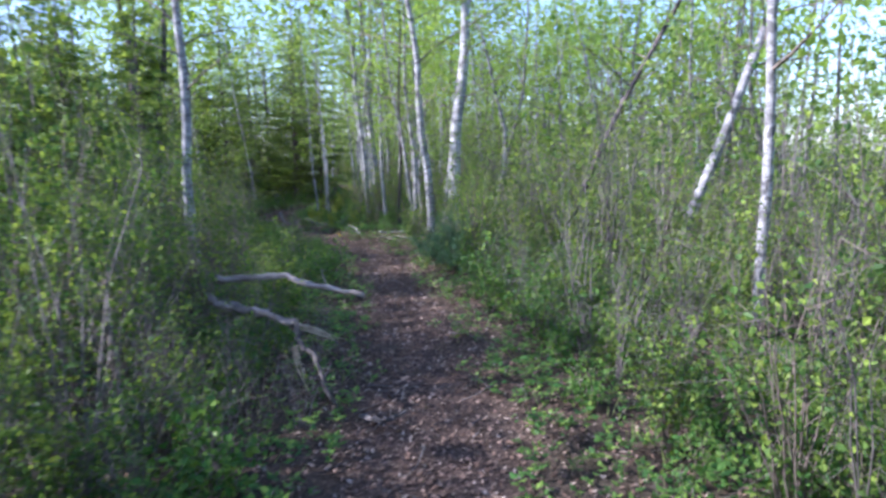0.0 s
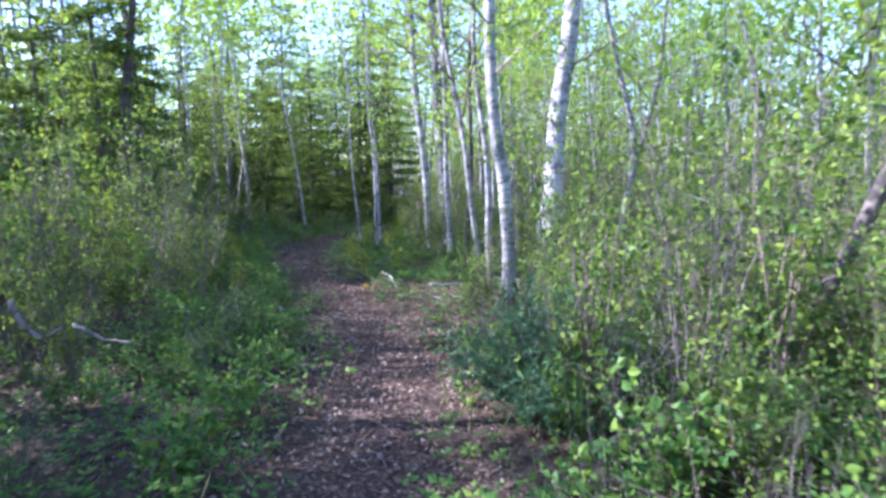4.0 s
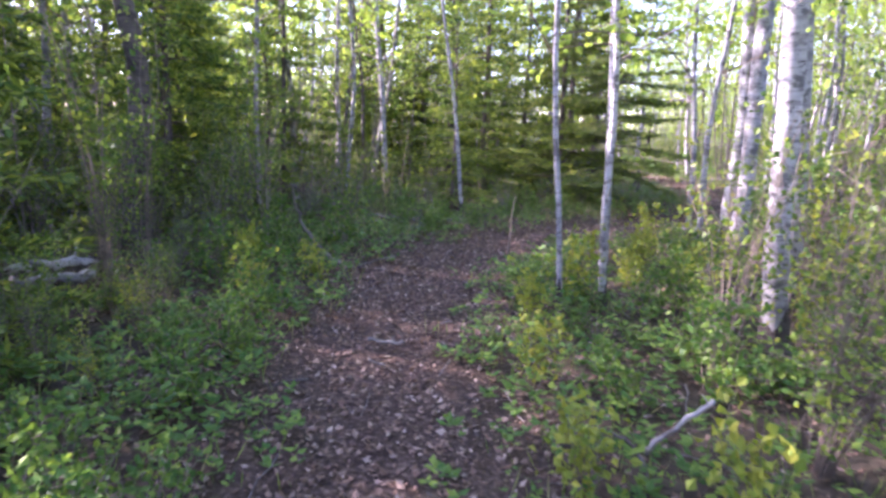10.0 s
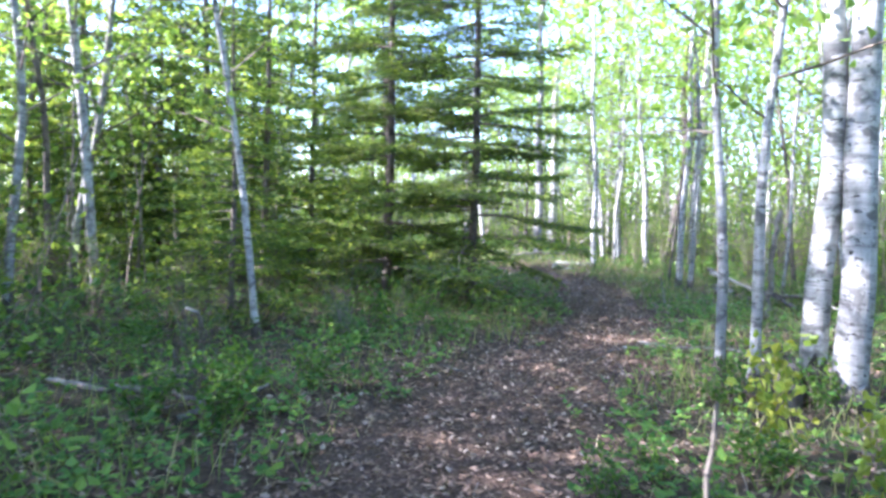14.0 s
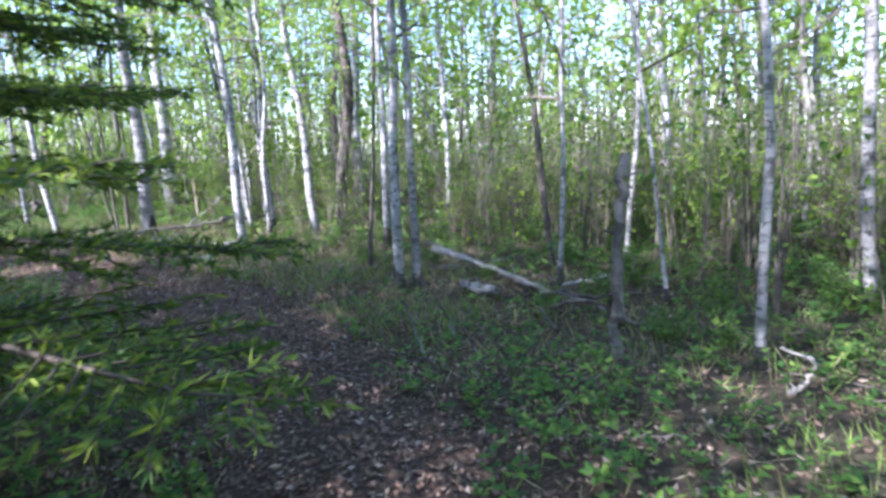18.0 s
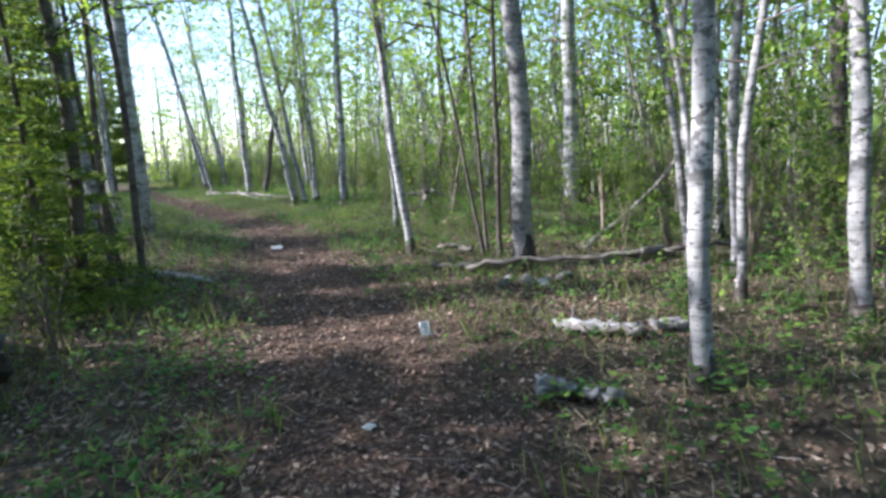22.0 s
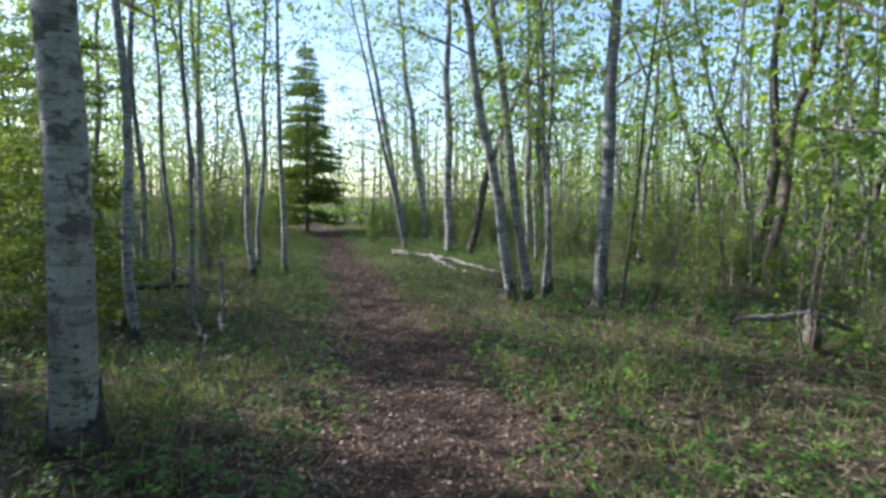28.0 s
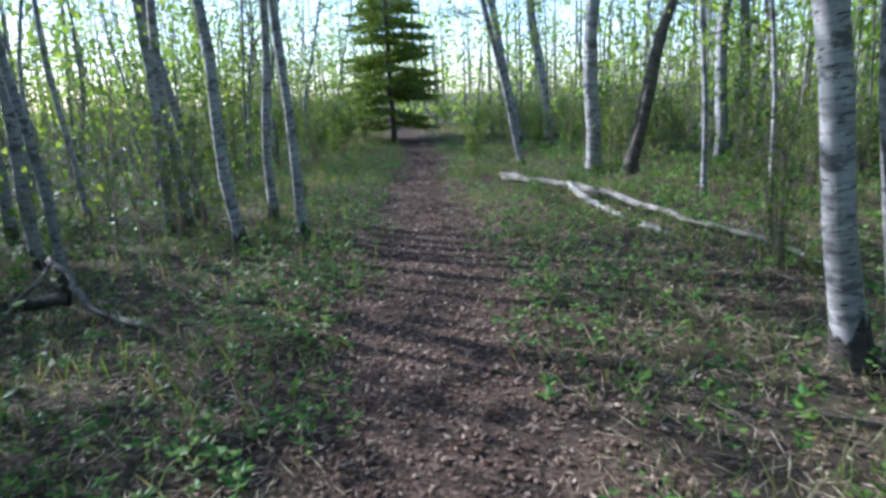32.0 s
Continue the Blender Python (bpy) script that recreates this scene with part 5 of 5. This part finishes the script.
lying("dead_stick", "grey dead stick in the herbs", "stick", DEADWOOD, ((-3.44, 35.80, 0.10), (-3.40, 35.99, 0.25), (-3.37, 36.22, 0.42)), 0.024, 0.017)
lying("dead_stick", "thin grey stick in the grass", "stick", DEADWOOD, ((2.20, 33.78, 0.00), (2.34, 33.99, 0.08), (2.47, 34.15, 0.18)), 0.010, 0.009)
lying("dead_stick", "dead stick in the herbs", "stick", DEADWOOD, ((-0.43, 31.94, 0.02), (-0.63, 32.24, 0.15), (-0.72, 32.45, 0.25)), 0.010, 0.009)

# split pale ends of the broken branches
def split_end(label, points, width, strips):
    """Torn wood: flat tapering strips side by side, each a part."""
    ob = root("split_wood", label, "branch")
    p = np.array(points)
    line = np.stack([np.interp(np.linspace(0, 1, 9), np.linspace(0, 1, len(p)), p[:, c]) for c in range(3)], 1)
    ob.location = p[0]
    across = unit(np.cross(p[-1] - p[0], (0.2, 0.9, 0.4)))
    for i in range(strips):
        reach = rng.uniform(0.6, 1.0)
        q = line[0] + (line - line[0]) * reach + across * width * ((i + 0.5) / strips - 0.5) + rng.normal(0, 0.002, (9, 3)) - p[0]
        part("splinter", mesh("splinter", *tube(q, width / strips * np.linspace(0.75, 0.12, 9), 5), FRESHWOOD, False), ob)


split_end("pale yellow split end of a broken branch", ((-0.38, -3.17, 0.51), (-0.20, -3.20, 0.46), (0.0, -3.24, 0.38)), 0.060, 5)
split_end("pale strip of split wood hanging down", ((-0.36, -3.27, 0.38), (-0.345, -3.29, 0.22), (-0.27, -3.34, 0.06)), 0.048, 4)
lying("cut_stump", "grey cut tree stump behind charred logs", "stump", DEADWOOD, ((0.55, 24.20, -0.05), (0.55, 24.20, 0.2), (0.54, 24.21, 0.5), (0.54, 24.22, 0.84)), 0.17, 0.145)
lying("dead_stake", "thin dark dead stem standing beside the path", "stick", DARKBARK, ((0.04, 10.58, -0.03), (0.04, 10.59, 0.3), (0.05, 10.62, 0.5), (0.06, 10.64, 0.76)), 0.010, 0.007)
lying("rotten_stump", "brown mossy rotten stump at the foot of birches", "stump", COLLAR, ((2.16, 12.86, -0.05), (2.16, 12.86, 0.08), (2.17, 12.87, 0.18), (2.19, 12.88, 0.27)), 0.13, 0.07)
lying("broken_snag", "grey broken dead trunk snapped at chest height", "snag", DEADWOOD, ((4.72, 16.21, -0.05), (4.73, 16.21, 0.4), (4.75, 16.20, 0.9), (4.79, 16.19, 1.33)), 0.045, 0.034)


# ---- small things ----
def flat_piece(name, label, category, mat, x, y, w, d, tilt, turn, lift=0.012):
    """A thin curled sheet of bark or leaf."""
    bm = bmesh.new()
    bmesh.ops.create_grid(bm, x_segments=5, y_segments=3, size=0.5)
    for v in bm.verts:
        v.co.z = 0.22 * (v.co.x ** 2) + 0.05 * rng.normal()
        v.co.x *= 1 + 0.12 * rng.normal()
        v.co.y *= 1 + 0.12 * rng.normal()
    top = bmesh.ops.solidify(bm, geom=bm.faces[:], thickness=0.03)
    me = bpy.data.meshes.new(name)
    bm.to_mesh(me)
    bm.free()
    me.materials.append(mat)
    ob = tagged(new(name, me), label, category)
    ob.matrix_world = Matrix.Translation((x, y, float(ground_z(x, y)) + lift)) @ pose(0, 0, 0, tilt, 0, turn) @ Matrix.Diagonal((w, d, min(w, d), 1))
    return ob


WHITEBARK = bark("peeled_white_bark", (0.85, 0.84, 0.80), (0.72, 0.71, 0.67), (0.4, 0.38, 0.35), 0.72)
flat_piece("birch_bark_piece", "white curled piece of birch bark on the path", "bark", WHITEBARK, 3.92, 24.0, 0.08, 0.13, 48, 20, 0.05)
flat_piece("birch_bark_piece", "white flat piece of birch bark on the path", "bark", WHITEBARK, 2.2, 29.2, 0.17, 0.09, 25, 10, 0.03)
flat_piece("birch_bark_piece", "small white piece of bark on the path", "bark", WHITEBARK, 3.44, 22.47, 0.07, 0.05, 10, 40)
flat_piece("birch_bark_piece", "white scrap of bark in the herbs", "bark", WHITEBARK, -0.12, 4.55, 0.09, 0.06, 60, 60, 0.05)
flat_piece("birch_bark_piece", "pale scrap of bark beside the log", "bark", WHITEBARK, 5.2, 25.1, 0.10, 0.08, 40, 15, 0.05)
flat_piece("birch_bark_piece", "pale scrap of bark in the grass", "bark", WHITEBARK, 2.02, 14.7, 0.05, 0.03, 10, 15)
flat_piece("yellow_leaf", "bright yellow fallen leaf at the path's edge", "leaf", YELLOWLEAF, 0.79, 6.04, 0.11, 0.085, 38, 70, 0.045)


STONE = bark("grey_stone", (0.20, 0.195, 0.185), (0.13, 0.125, 0.12), (0.06, 0.06, 0.055), 0.6)


def stone(x, y, w, d, h):
    """A rounded field stone, half sunk in the litter."""
    bm = bmesh.new()
    bmesh.ops.create_icosphere(bm, subdivisions=3, radius=1.0)
    ph = rng.uniform(0, 6.28, 6)
    for v in bm.verts:
        a, b, c = v.co
        f = 1 + 0.10 * math.sin(2.2 * a + ph[0] + 1.5 * b) + 0.09 * math.sin(2.7 * b + ph[1] + c) + 0.06 * math.sin(5 * c + ph[2] + 3 * a) + 0.012 * rng.normal()
        v.co = (a * f * w / 2, b * f * d / 2, max(c, -0.5) * f * h)
    me = bpy.data.meshes.new("stone")
    bm.to_mesh(me)
    bm.free()
    me.shade_smooth()
    me.materials.append(STONE)
    ob = tagged(new("stone", me), "rounded grey stone half sunk under a fallen log", "stone", "stones under the log")
    ob.matrix_world = Matrix.Translation((x, y, float(ground_z(x, y)) + 0.2 * h)) @ pose(0, 0, 0, 0, 0, rng.uniform(0, 180))


for x, y, w, d, h in ((4.85, 25.19, 0.17, 0.13, 0.06), (5.12, 25.36, 0.20, 0.14, 0.08), (5.30, 25.27, 0.14, 0.11, 0.06), (5.52, 25.42, 0.18, 0.13, 0.07), (5.0, 25.62, 0.12, 0.10, 0.05)):
    stone(x, y, w, d, h)


def juniper(x, y, scale):
    """A low bushy juniper: many short stems covered with needles."""
    wood, base, way = Heap(), [], []
    for i in range(60):
        a, e = rng.uniform(0, 6.28), rng.uniform(0.15, 1.3)
        d = np.array([math.cos(a) * math.cos(e), math.sin(a) * math.cos(e), math.sin(e)])
        ln = rng.uniform(0.45, 0.75)
        s = np.linspace(0, 1, 4)
        pts = np.outer(s * ln, d) + np.outer(s ** 2, (0, 0, 0.12))
        wood.add(*tube(pts, 0.007 * (1 - 0.8 * s), 4, False))
        for _ in range(9):
            b = pts[0] + (pts[-1] - pts[0]) * rng.uniform(0.3, 1.0)
            w = unit(d + rng.normal(0, 0.6, 3)) * 0.16
            base.append(b + w * rng.random((26, 1)))
            way.append(unit(w / 0.16 + rng.normal(0, 0.8, (26, 3))))
    base, way = np.concatenate(base), np.concatenate(way)
    ob = root("juniper_bush", "blue-green prickly juniper bush beside the path", "juniper")
    ob.matrix_world = Matrix.Translation((x, y, 0)) @ Matrix.Diagonal((scale, scale, scale, 1))
    part("stem_clump", wood.mesh("juniper_stems", TWIGBARK), ob)
    part("needle_foliage", mesh("juniper_needles", *blades(base, way, unit(np.cross(way, rng.normal(size=way.shape))), 0.045, 0.008, 0.1), JUNIPER, smooth=False), ob)


juniper(2.15, 1.25, 1.05)
juniper(2.45, 2.1, 0.8)
